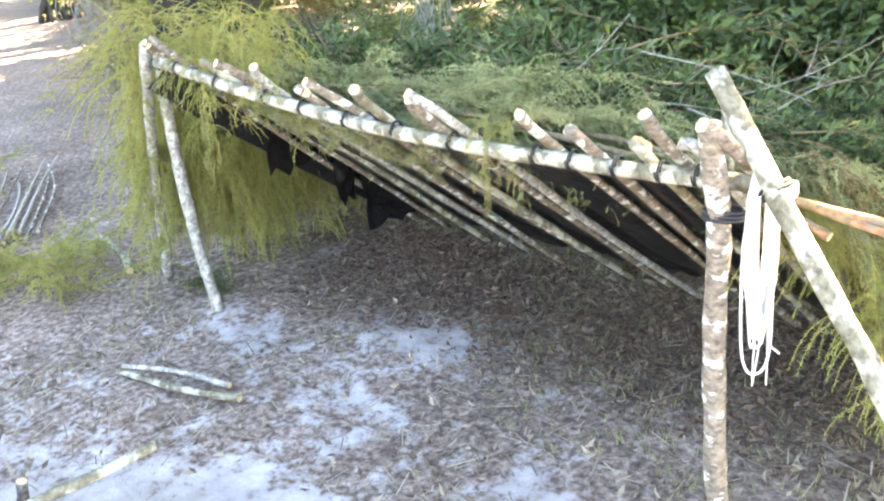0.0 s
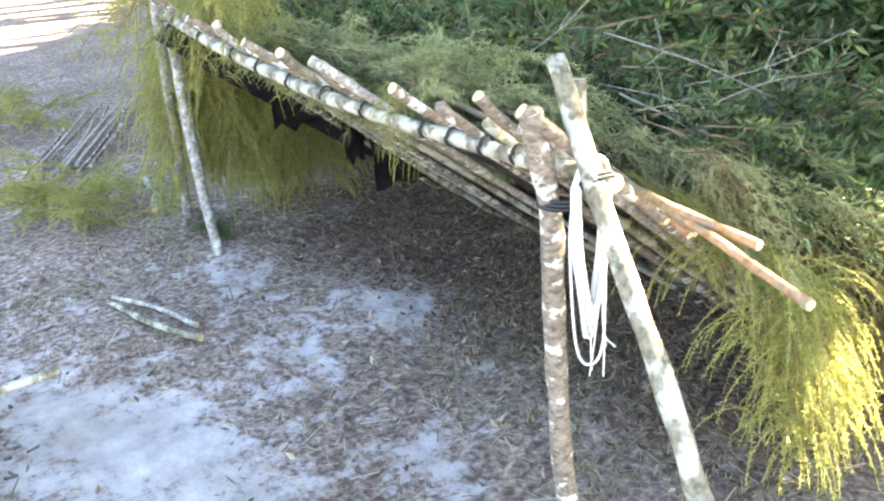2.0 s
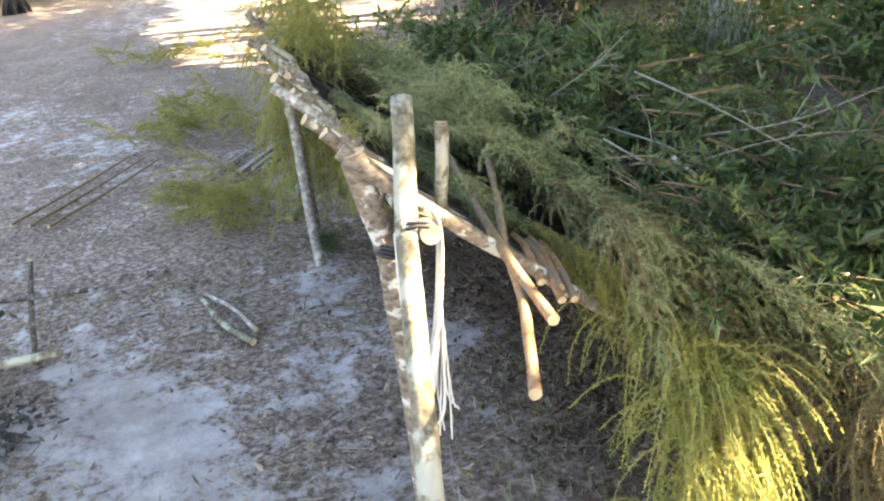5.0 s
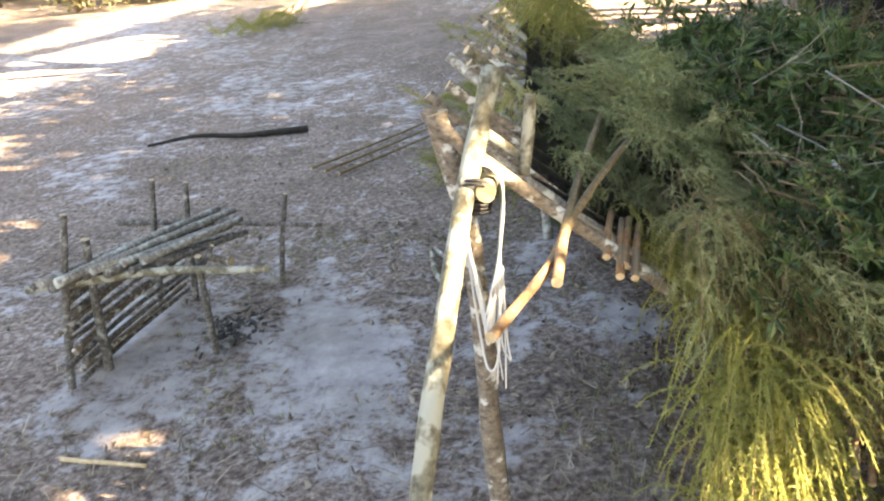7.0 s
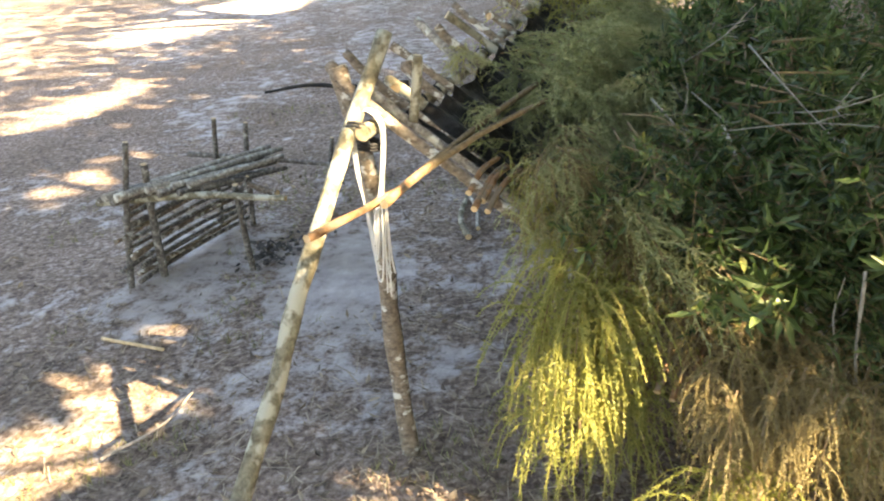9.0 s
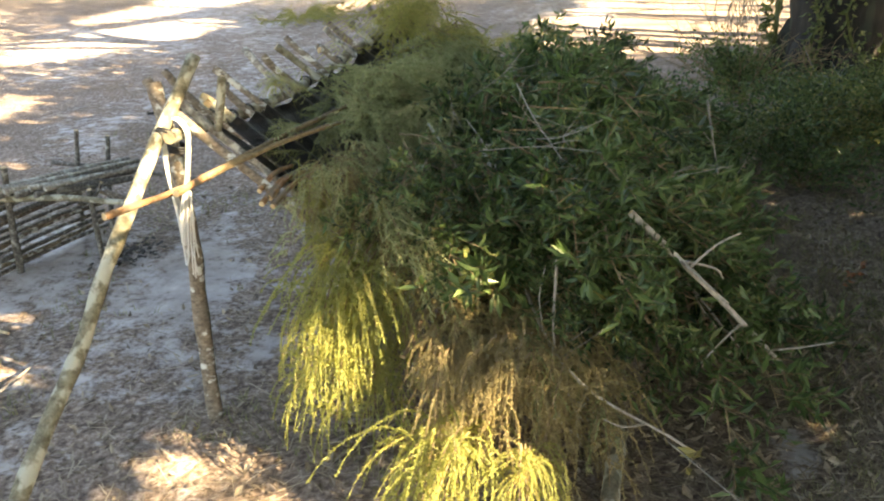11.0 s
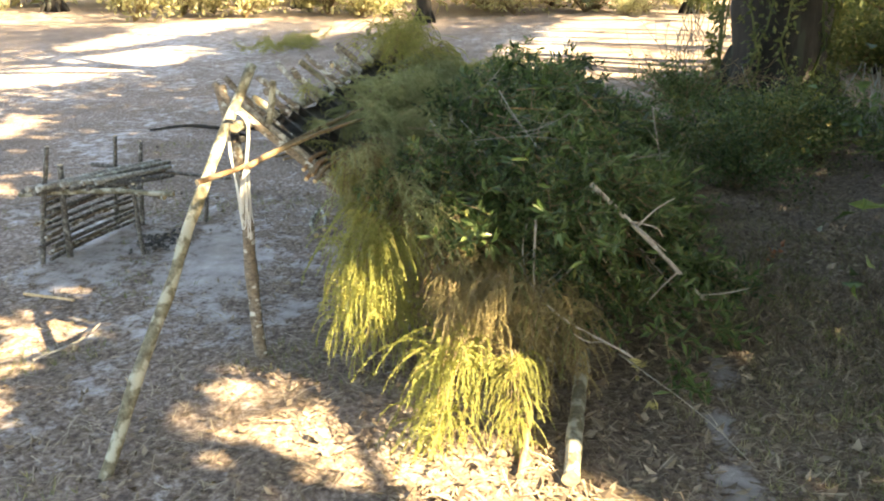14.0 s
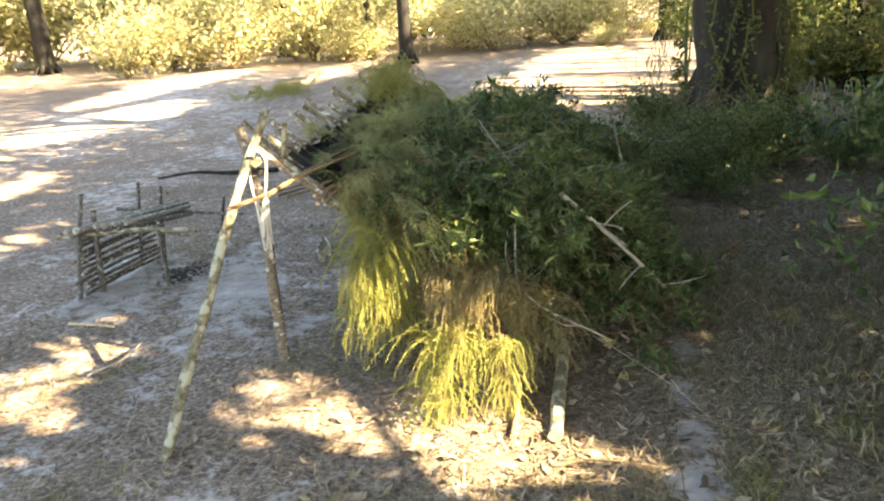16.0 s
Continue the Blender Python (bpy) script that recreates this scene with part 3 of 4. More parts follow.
roof = []
for _ in range(165):
    x = rng.uniform(-3.2, -0.3)
    f = rng.random() ** 1.5
    y = 0.16 + 0.94 * f
    yaw = rng.uniform(-65, 65)
    if x > -1.25 and y < 0.42:
        y = 0.38 + 0.2 * rng.random()
    z = 1.13 * (1 - y / 1.35) + 0.12 + 0.05 * rng.random()
    roof.append(((x, y, z), 90 + yaw, math.degrees(math.atan(0.84 * math.cos(radians(yaw)))) - rng.uniform(2, 14), rng.uniform(0.7, 1.05)))
for _ in range(45):
    y = rng.uniform(0.2, 0.45)
    yaw = rng.uniform(-110, 60)
    roof.append(((rng.uniform(-1.8, -0.95), y, 1.13 * (1 - y / 1.35) + 0.14 + 0.05 * rng.random()), 90 + yaw, math.degrees(math.atan(0.84 * math.cos(radians(yaw)))) - rng.uniform(0, 10), rng.uniform(0.5, 0.75)))
for _ in range(80):
    y = rng.uniform(0.05, 0.36)
    yaw = rng.choice((-1, 1)) * rng.uniform(60, 115)
    roof.append(((rng.uniform(-2.3, -0.6), y, 1.13 * (1 - y / 1.35) - 0.055 + 0.04 * rng.random()), 90 + yaw, math.degrees(math.atan(0.84 * math.cos(radians(yaw)))) - rng.uniform(-4, 6), rng.uniform(0.32, 0.5)))
for _ in range(12):
    y = rng.uniform(0.0, 0.2)
    roof.append(((rng.uniform(-1.55, -1.0), y, 1.13 * (1 - y / 1.35) + 0.06), rng.uniform(20, 160), rng.uniform(-5, 25), rng.uniform(0.4, 0.6)))
for _ in range(44):
    y = rng.uniform(0.3, 0.66)
    yaw = rng.uniform(-110, 80)
    roof.append(((rng.uniform(-2.5, -1.15), y, roof_top(y) + 0.24 + 0.07 * rng.random()), 90 + yaw, math.degrees(math.atan(0.84 * math.cos(radians(yaw)))) - rng.uniform(0, 16), rng.uniform(0.55, 0.85)))
thatch("roof_thatch", "dull green feathery plumes laid over the roof slope", roof, FLAT)
end_roof = []
for _ in range(46):
    f = rng.random() ** 1.3
    y = 0.32 + 0.34 * f
    end_roof.append(((-0.66 + 0.4 * rng.random(), y, 0.98 - 0.3 * f + 0.06 * rng.random()), rng.uniform(-15, 75), rng.uniform(-26, 5), rng.uniform(0.42, 0.68)))
thatch("end_roof_thatch", "dull green plumes drooping over the shelter's near end", end_roof, HANG_G + DEAD[:2])
dead_end = []
for _ in range(48):
    f = rng.random()
    dead_end.append(((-0.45 + 0.4 * rng.random(), 0.68 + 0.65 * f, 0.66 - 0.3 * f + 0.1 * rng.random()), rng.uniform(-40, 60), rng.uniform(-15, 10), rng.uniform(0.6, 0.95)))
for _ in range(16):
    dead_end.append(((-0.16 + 0.22 * rng.random(), 0.76 + 0.42 * rng.random(), 0.56 - 0.08 * rng.random()), rng.uniform(-40, 40), rng.uniform(0, 20), rng.uniform(0.4, 0.6)))
for _ in range(16):
    dead_end.append(((0.02 + 0.2 * rng.random(), 0.78 + 0.36 * rng.random(), 0.62 - 0.08 * rng.random()), rng.uniform(-35, 25), rng.uniform(-8, 12), rng.uniform(0.48, 0.62)))
thatch("withered_end_thatch", "withered brown feathery plumes hanging over the near end", dead_end, DEAD)
top_far = []
for _ in range(46):
    x = rng.uniform(-3.35, -2.2)
    top_far.append(((x, rng.uniform(0.0, 0.24), 1.2 + 0.2 * rng.random()), rng.choice((0, 180)) + rng.uniform(-50, 50), rng.uniform(-48, -12), rng.uniform(0.42, 0.68)))
thatch("far_top_thatch", "yellow-green plumes heaped high on the far roof end", top_far, HANG)
fringe = []
for x in (-1.10, -1.06, -1.0, -0.98, -1.3, -2.75, -2.7):
    fringe.append(((x, -0.05, 1.16), -90 + rng.uniform(-30, 30), rng.uniform(-10, 10), rng.uniform(0.22, 0.36)))
thatch("fringe_thatch", "small yellowish sprigs dangling over the ridge pole", fringe, HANG)

# ---- brush pile ----
BOUGH = [leafbranch_mesh("bough", rng.uniform(0.5, 0.8), 12, 13, 0.078, [M_LEAF, M_STEM]) for _ in range(6)]


def boughs(name, label, places, kinds=BOUGH):
    """A heap of cut boughs: each is a part, with its leaves under it."""
    root = tagged(new(name), label, "brush")
    for (x, y, z), out, tilt, scale in places:
        wood, leaves = rng.choice(kinds)
        ob = new("bough", wood)
        ob.parent = root
        ob.matrix_basis = Matrix.LocRotScale((x, y, z), Euler((radians(rng.uniform(-30, 30)), radians(tilt), radians(out))), (scale,) * 3)
        lv = tagged(new("leaves", leaves), kind="stuff")
        lv.parent = ob
    return root


pile = []
while len(pile) < 298:
    x = rng.uniform(-3.7, -0.52) if len(pile) < 255 else rng.uniform(-1.0, -0.5)
    y = rng.uniform(0.42, 1.65)
    top = 0.86 + 0.22 * max(0.0, min(1.0, (y - 0.55) / 0.4)) if y < 1.0 else 1.08 * max(0.05, 1 - (y - 1.0) / 0.75) ** 0.6
    top *= 1 - 0.22 * max(0, x + 1.1) - 0.1 * max(0, -2.9 - x)
    low = roof_top(y) + 0.16
    if top < low:
        continue
    z = max(0.1, low) + (top - max(0.1, low)) * rng.random() ** 0.6
    yaw = rng.uniform(-95, 95)
    slope = math.degrees(math.atan(0.84 * math.cos(radians(yaw)))) if y < 1.2 else 25
    pile.append(((x, y, z + 0.04), 90 + yaw, slope + rng.uniform(-28, 4), rng.uniform(0.65, 1.0)))
for _ in range(78):
    f = rng.random()
    y = 0.5 + 0.85 * f
    pile.append(((-0.74 + 0.38 * rng.random(), y, 1.04 - 0.42 * f - 0.12 * rng.random()), rng.uniform(-20, 80), rng.uniform(5, 45), rng.uniform(0.35, 0.6)))
boughs("brush_pile", "dark green leafy boughs heaped on the roof's back", pile)

for k, (a, b, c, r) in enumerate([((-0.340, 1.365, 0.849), (-0.380, 1.652, 0.569), (-0.620, 1.947, 0.210), 0.012), ((-0.788, 0.817, 0.943), (-0.074, 1.145, 0.458), (0.044, 1.570, 0.216), 0.007), ((-1.15, 0.9, 1.13), (-0.85, 1.0, 1.05), (-0.633, 1.126, 0.94), 0.0035),
                                  ((-0.8, 0.6, 1.03), (-0.65, 0.72, 0.93), (-0.546, 0.802, 0.828), 0.0035), ((-0.074, 1.145, 0.766), (-0.072, 1.149, 0.458), (-0.059, 1.243, 0.199), 0.005), ((0.0, 1.5, 0.22), (0.3, 1.8, 0.12), (0.5, 1.98, 0.02), 0.0026),
                                  ((-0.9, 1.3, 0.75), (-0.6, 1.6, 0.5), (-0.45, 1.8, 0.3), 0.005), ((-1.6, 1.7, 1.0), (-1.55, 1.75, 0.75), (-1.4, 1.8, 0.5), 0.005)]):
    bm = bmesh.new()
    tube(bm, [a, b, c], r, r * 0.6, 7, 16, 0.2)
    line = curve_points([a, b, c], 20)
    for _ in range(5):
        p = line[rng.randrange(6, 20)]
        d = (rand_dir() + Vector((0.3, 0.3, 0))).normalized()
        tube(bm, [p, p + d * 0.12, p + d * 0.2 + rand_dir() * 0.05], r * 0.45, r * 0.2, 5, 6, 0)
    tagged(mesh_object("bare_branch", bm, [M_TWIG if r > 0.006 else M_TWIG_DULL, M_CUT]), "bare grey branch with side twigs among the brush", "branch", "bare branches")

for _ in range(17):
    x, y = rng.uniform(-2.4, -0.5), rng.uniform(0.6, 1.6)
    a = Vector((x, y, 1.02 - 0.55 * max(0.0, y - 0.9) - 0.12 * max(0.0, x + 1.1)))
    d = Vector((rng.uniform(-0.1, 0.7), rng.uniform(0.1, 0.8), rng.uniform(-0.55, 0.35))).normalized() * rng.uniform(0.3, 0.6)
    bm = bmesh.new()
    mid = a + d * 0.5 + rand_dir() * 0.03
    tube(bm, [a, mid, a + d], 0.0026, 0.0013, 5, 9, 0.1)
    for _ in range(3):
        e = (d.normalized() + rand_dir() * 0.8).normalized() * rng.uniform(0.06, 0.16)
        tube(bm, [mid, mid + e * 0.6 + rand_dir() * 0.01, mid + e], 0.0018, 0.001, 4, 4, 0)
    tagged(mesh_object("bare_twig", bm, [M_TWIG_DULL, M_TWIG_DULL]), "thin pale bare twig poking from the brush pile", "twig", "bare twigs")

# ---- fire reflector ----
fire = tagged(new("fire_reflector"), "low rack of stacked grey sticks behind the fire pit", "fire rack")


def stick_part(name, pts, r0, r1, mat, seed, label=""):
    bm = bmesh.new()
    tube(bm, pts, r0, r1, 8, 5 * len(pts), 0.25, True, seed)
    # wall and roof stick ends take the bark colour to look shaded
    return part(name, bm, [mat, mat if name in ("wall_stick", "roof_stick") else M_CUT], fire, label)


for k, (x, y, tx, ty, h, r) in enumerate([(-1.43, -1.92, -1.436, -1.79, 0.724, 0.017), (-1.58, -1.82, -1.50, -1.76, 0.60, 0.02), (-1.72, -1.40, -1.60, -1.36, 0.47, 0.016), (-2.2, -1.82, -2.098, -1.702, 0.669, 0.016), (-2.3, -1.68, -2.28, -1.62, 0.60, 0.016), (-2.5, -1.3, -2.45, -1.2, 0.47, 0.014)]):
    stick_part("stake", [(x, y, -0.05), ((x + tx) / 2 + 0.01, (y + ty) / 2, h / 2), (tx, ty, h)], r, r * 0.85, M_BARK_OLD, 60 + k)
stick_part("fork", [(-1.63, -1.37, 0.40), (-1.645, -1.34, 0.45), (-1.64, -1.31, 0.50)], 0.011, 0.009, M_BARK_OLD, 67)
for k in range(11):
    z = 0.02 + 0.037 * k
    stick_part("wall_stick", [(-1.36 + rng.uniform(-0.1, 0.06), -1.86 + rng.uniform(-0.015, 0.015), z), (-1.85, -1.82, z + rng.uniform(-0.008, 0.012)), (-2.33 + rng.uniform(-0.1, 0.05), -1.74, z + rng.uniform(-0.01, 0.01))], 0.017 - 0.006 * rng.random(), 0.011, (M_BARK_OLD, M_BARK_BROWN, M_BARK_OLD)[k % 3], 70 + k)
stick_part("cross_stick", [(-1.42, -2.0, 0.43), (-1.52, -1.5, 0.445), (-1.50, -1.25, 0.445), (-1.479, -1.048, 0.448)], 0.018, 0.014, M_BARK_PALE, 91)
stick_part("cross_stick", [(-2.2, -1.95, 0.45), (-2.24, -1.4, 0.40), (-2.243, -0.988, 0.366)], 0.015, 0.011, M_BARK_OLD, 92)
stick_part("cross_stick", [(-2.32, -1.82, 0.28), (-2.2, -1.6, 0.27), (-2.1, -1.4, 0.26)], 0.02, 0.018, M_BARK_BROWN, 93, "short stick with a reddish cut end")
for k in range(11):
    f = k / 10
    z = 0.462 + 0.022 * (k % 2) + 0.012 * rng.random()
    a = Vector((-1.3 - 0.16 * f + rng.uniform(-0.1, 0.06), -1.93 + 0.42 * f, z))
    b = Vector((-2.2 + 0.3 * f + rng.uniform(-0.12, 0.08), -1.56 + 0.32 * f + rng.uniform(-0.04, 0.04), z - 0.03 + rng.uniform(0, 0.03)))
    stick_part("roof_stick", [a, a.lerp(b, 0.5) + Vector((0, rng.uniform(-0.025, 0.025), rng.uniform(-0.005, 0.012))), b], 0.022 - 0.008 * rng.random(), 0.015 - 0.004 * rng.random(), (M_BARK_OLD, M_BARK_GREY, M_BARK_OLD, M_BARK_GREY)[k % 4], 100 + k)

ash = Soup()
for _ in range(90):
    c = Vector((-1.86 + rng.gauss(0, 0.11), -1.34 + rng.gauss(0, 0.075), 0.008 + rng.random() * 0.03))
    e1 = Vector((rng.gauss(0, 1), rng.gauss(0, 1), rng.gauss(0, 0.3))).normalized()
    e2 = e1.cross(rand_dir()).normalized()
    e3 = e1.cross(e2)
    a, w, h = rng.uniform(0.008, 0.03), rng.uniform(0.004, 0.01), rng.uniform(0.003, 0.008)
    ash.add([c + e1 * (a * sx * rng.uniform(0.7, 1)) + e2 * (w * sy * rng.uniform(0.6, 1)) + e3 * (h * sz * rng.uniform(0.6, 1)) for sx, sy, sz in itertools.product((-1, 1), repeat=3)],
            [(0, 1, 3, 2), (4, 6, 7, 5), (0, 4, 5, 1), (2, 3, 7, 6), (0, 2, 6, 4), (1, 5, 7, 3)])
tagged(new("charcoal_heap", ash.mesh("charcoal_heap", [M_ASH])), "small heap of burnt black sticks in the fire pit", "charcoal", kind="stuff")

# ---- loose wood ----
def loose(pts, r0, r1, mat, label, seed, name="fallen_stick"):
    pole(name, pts, r0, r1, mat, label, "stick", "", 0.3, 9, seed)


loose([(-2.15, -0.385, 0.02), (-2.4, -0.49, 0.03), (-2.78, -0.55, 0.02)], 0.017, 0.012, M_BARK_PALE, "pale forked stick lying on the sand", 120)
loose([(-2.25, -0.36, 0.03), (-2.5, -0.42, 0.04), (-2.78, -0.53, 0.035)], 0.013, 0.009, M_BARK_GREY, "thin grey stick lying on the sand", 121)
loose([(0.685, 1.32, 0.03), (0.2, 1.34, 0.045), (-0.34, 1.37, 0.06)], 0.03, 0.03, M_BARK_PALE, "pale lichen-covered log end under the thatch", 122, "log")
loose([(0.66, 1.14, 0.015), (0.45, 1.15, 0.04), (0.2, 1.16, 0.1)], 0.014, 0.012, M_PEELED, "peeled stick end under the thatch", 123)
loose([(-5.8, -3.25, 0.015), (-5.93, -2.85, 0.05), (-5.95, -2.45, 0.025), (-6.08, -1.9, 0.02)], 0.012, 0.03, M_BARK_DARK, "dark weathered branch lying on the sand", 124)
loose([(-0.86, -1.69, 0.015), (-0.82, -1.5, 0.02), (-0.80, -1.36, 0.015)], 0.009, 0.007, M_CUT, "pale peeled twig lying on the sand", 125, "twig")
loose([(-0.05, -1.15, 0.01), (-0.25, -1.03, 0.03), (-0.5, -1.05, 0.02)], 0.006, 0.004, M_TWIG, "thin curved twig on the sand", 126, "twig")
loose([(0.9, 1.3, 0.01), (0.87, 1.5, 0.02), (0.92, 1.75, 0.01)], 0.008, 0.005, M_STEM, "brown fallen twig among leaf litter", 127, "twig")
for k in range(9):
    a = Vector((-4.85 + rng.uniform(-0.15, 0.15), -0.35 + 0.05 * k, 0.02 + 0.01 * (k % 3)))
    loose([a, a + Vector((-0.7, 0.45, 0.02)), a + Vector((-1.45, 0.85 + rng.uniform(-0.1, 0.1), 0.015))], 0.013, 0.007, (M_BARK_BROWN, M_TWIG)[k % 2], "thin cut stem in a loose bundle on the ground", 130 + k)
for k in range(3):
    a = Vector((-4.5 - 0.1 * k, -1.35 - 0.12 * k, 0.015))
    loose([a, a + Vector((-0.6, 0.4, 0.02)), a + Vector((-1.3, 0.75, 0.015))], 0.012, 0.007, M_STEM, "thin brown stem lying on the sand", 140 + k)
loose([(-3.75, 0.05, 0.02), (-4.0, 0.15, 0.04), (-4.4, 0.22, 0.03)], 0.022, 0.018, M_BARK_PALE, "pale broken stick beside the far posts", 145)

# ---- weeds ----


def weeds(name, cx, cy, rx, ry, n, label):
    root = tagged(new(name), label, "plants")
    for _ in range(n):
        ob = new("plume", rng.choice(FLAT_Y))
        ob.parent = root
        ob.matrix_basis = Matrix.LocRotScale((cx + rng.gauss(0, rx), cy + rng.gauss(0, ry), rng.uniform(0.02, 0.1)), Euler((0, radians(rng.uniform(-40, 0)), rng.uniform(0, 6.28))), (rng.uniform(0.5, 0.9),) * 3)


weeds("cut_weeds", -4.15, -0.25, 0.24, 0.13, 42, "heap of cut feathery weeds on the sand")
weeds("cut_weeds", -6.85, -0.2, 0.4, 0.22, 60, "heap of cut feathery weeds on the sand")
weeds("cut_weeds", -11.5, -0.3, 0.45, 0.35, 34, "patch of green weeds at the clearing's edge")
weeds("grass_patch", -15.2, -4.6, 0.9, 0.28, 80, "patch of yellow-green grass on the sunny clearing")

# ---- woods ----


def clump_mesh(name, n, size, leaf, mats, flat=0.7, stems=14, light=False):
    """A shrub: stems from one root and many separate leaves in uneven clusters."""
    s, st = Soup(), Soup()
    hubs = []
    for _ in range(stems):
        d = Vector((rng.gauss(0, 0.6), rng.gauss(0, 0.6), rng.uniform(0.5, 1.0)))
        tip = Vector((d.x * size, d.y * size, d.z * size * flat * 1.6))
        line = curve_points([(0, 0, 0), tip * 0.5 + Vector((0, 0, 0.1 * size)), tip], 6)
        st.strip(line, 0.012 * size)
        hubs += line[2:]
    for _ in range(n):
        c = rng.choice(hubs) + Vector((rng.gauss(0, 0.17), rng.gauss(0, 0.17), rng.gauss(0, 0.15))) * size
        if c.z < 0.02:
            c.z = 0.02 + rng.random() * 0.2
        d = rand_dir()
        w = d.cross(rand_dir()).normalized()
        if light:
            ln, hw = leaf * rng.uniform(0.6, 1.4), leaf * 0.22
            s.add([c, c + d * ln * 0.5 + w * hw, c + d * ln, c + d * ln * 0.5 - w * hw], [(0, 1, 2, 3)])
            continue
        s.leaf(c, d, w, leaf * rng.uniform(0.6, 1.3), leaf * 0.42, 0)
    return s.mesh(name, mats[:1]), st.mesh("stem", mats[1:])


SHRUB_FAR = [clump_mesh("leaves", 2600, 1.5, 0.13, [M_LEAF_FAR_SUNLIT, M_STEM], light=True) for _ in range(4)]
SHRUB_MID = [clump_mesh("leaves", 3000, 1.1, 0.085, [M_LEAF_MID, M_STEM], light=True) for _ in range(4)]
SHRUB_NEAR = [clump_mesh("leaves", 2800, 0.8, 0.085, [M_LEAF, M_STEM]) for _ in range(4)]


def shrub(kind, x, y, scale, label, group):
    root = tagged(new("shrub"), label, "shrub", group)
    root.matrix_basis = Matrix.LocRotScale((x, y, 0), Euler((0, 0, rng.uniform(0, 6.28))), (scale, scale, scale * rng.uniform(0.8, 1.2)))
    for nm, me in zip(("leaves", "stem"), kind):
        ob = new(nm, me)
        ob.parent = root
    return root


for k in range(95):
    a = radians(95 + 185 * k / 94 + rng.uniform(-2, 2))
    d = rng.uniform(24, 31)
    x, y = -2 + d * math.cos(a), d * math.sin(a) * 0.9
    if abs(y - (-3.0 + 0.05 * (x + 24))) < 0.7 or abs(18.2 * (x - 4.2) - 31.7 * (y - 1.4)) < 45:
        continue
    # past y = 5 a darker leaf colour stands in for woodland shade
    shrub(rng.choice(SHRUB_MID if y > 5 else SHRUB_FAR), x, y, rng.choice((0.4, 0.7, 1.1, 1.5)) * rng.uniform(0.8, 1.25), "yellow-green shrub at the clearing's edge, toned for sun and shade", "far shrubs")
for k in range(75):
    a = radians(90 + 195 * k / 74 + rng.uniform(-3, 3))
    d = rng.uniform(32, 42)
    # same split by angle: pale leaves as sunlit, dark ones as shaded
    shrub(rng.choice(SHRUB_MID if a < radians(165) else SHRUB_FAR), -2 + d * math.cos(a), d * math.sin(a), rng.uniform(2.0, 3.8), "tall yellow-green thicket beyond the clearing, toned for sun and shade", "far thicket")
for k in range(46):
    x = rng.uniform(-20, -9.3)
    shrub(rng.choice(SHRUB_MID), x, 1.4 + 0.16 * (4.25 - x) + 1.6 + rng.uniform(0, 8.0), rng.uniform(0.8, 1.7), "olive green woodland shrub beyond the oak", "woodland shrubs")
for k in range(26):
    x = rng.uniform(-8.2, -4.4)
    shrub(rng.choice(SHRUB_MID + SHRUB_NEAR), x, 2.75 + 0.25 * (x + 8.2) + 3.2 * rng.random() ** 1.3, rng.uniform(0.25, 0.55), "low straggling shrub round the oak's foot", "near shrubs")
for k in range(10):
    x = rng.uniform(-6.0, -3.3)
    shrub(rng.choice(SHRUB_MID[:1] + SHRUB_NEAR), x, 1.75 + 0.1 * (-3.3 - x) + 1.5 * rng.random(), rng.uniform(0.36, 0.58), "olive green shrub between the brush pile and the oak", "near shrubs")
for k in range(9):
    shrub(rng.choice(SHRUB_MID), rng.uniform(-15.0, -9.5), rng.uniform(5.2, 8.0), rng.uniform(0.7, 1.2), "olive green woodland shrub beyond the oak", "woodland shrubs")
for k in range(40):
    shrub(rng.choice(SHRUB_NEAR), rng.uniform(-5.0, 1.5), rng.uniform(4.3, 8.0), rng.uniform(0.7, 1.5), "dark green broad-leaved shrub behind the shelter", "near shrubs")


shrub(SHRUB_NEAR[0], -7.35, 2.5, 0.62, "grey-green straggling shrub against the oak", "near shrubs")
shrub(SHRUB_NEAR[1], -7.1, 3.25, 0.42, "grey-green straggling shrub against the oak", "near shrubs")


shrub(SHRUB_NEAR[2], -3.12, 0.16, 0.13, "small dark green weed at the foot of the far pole", "")


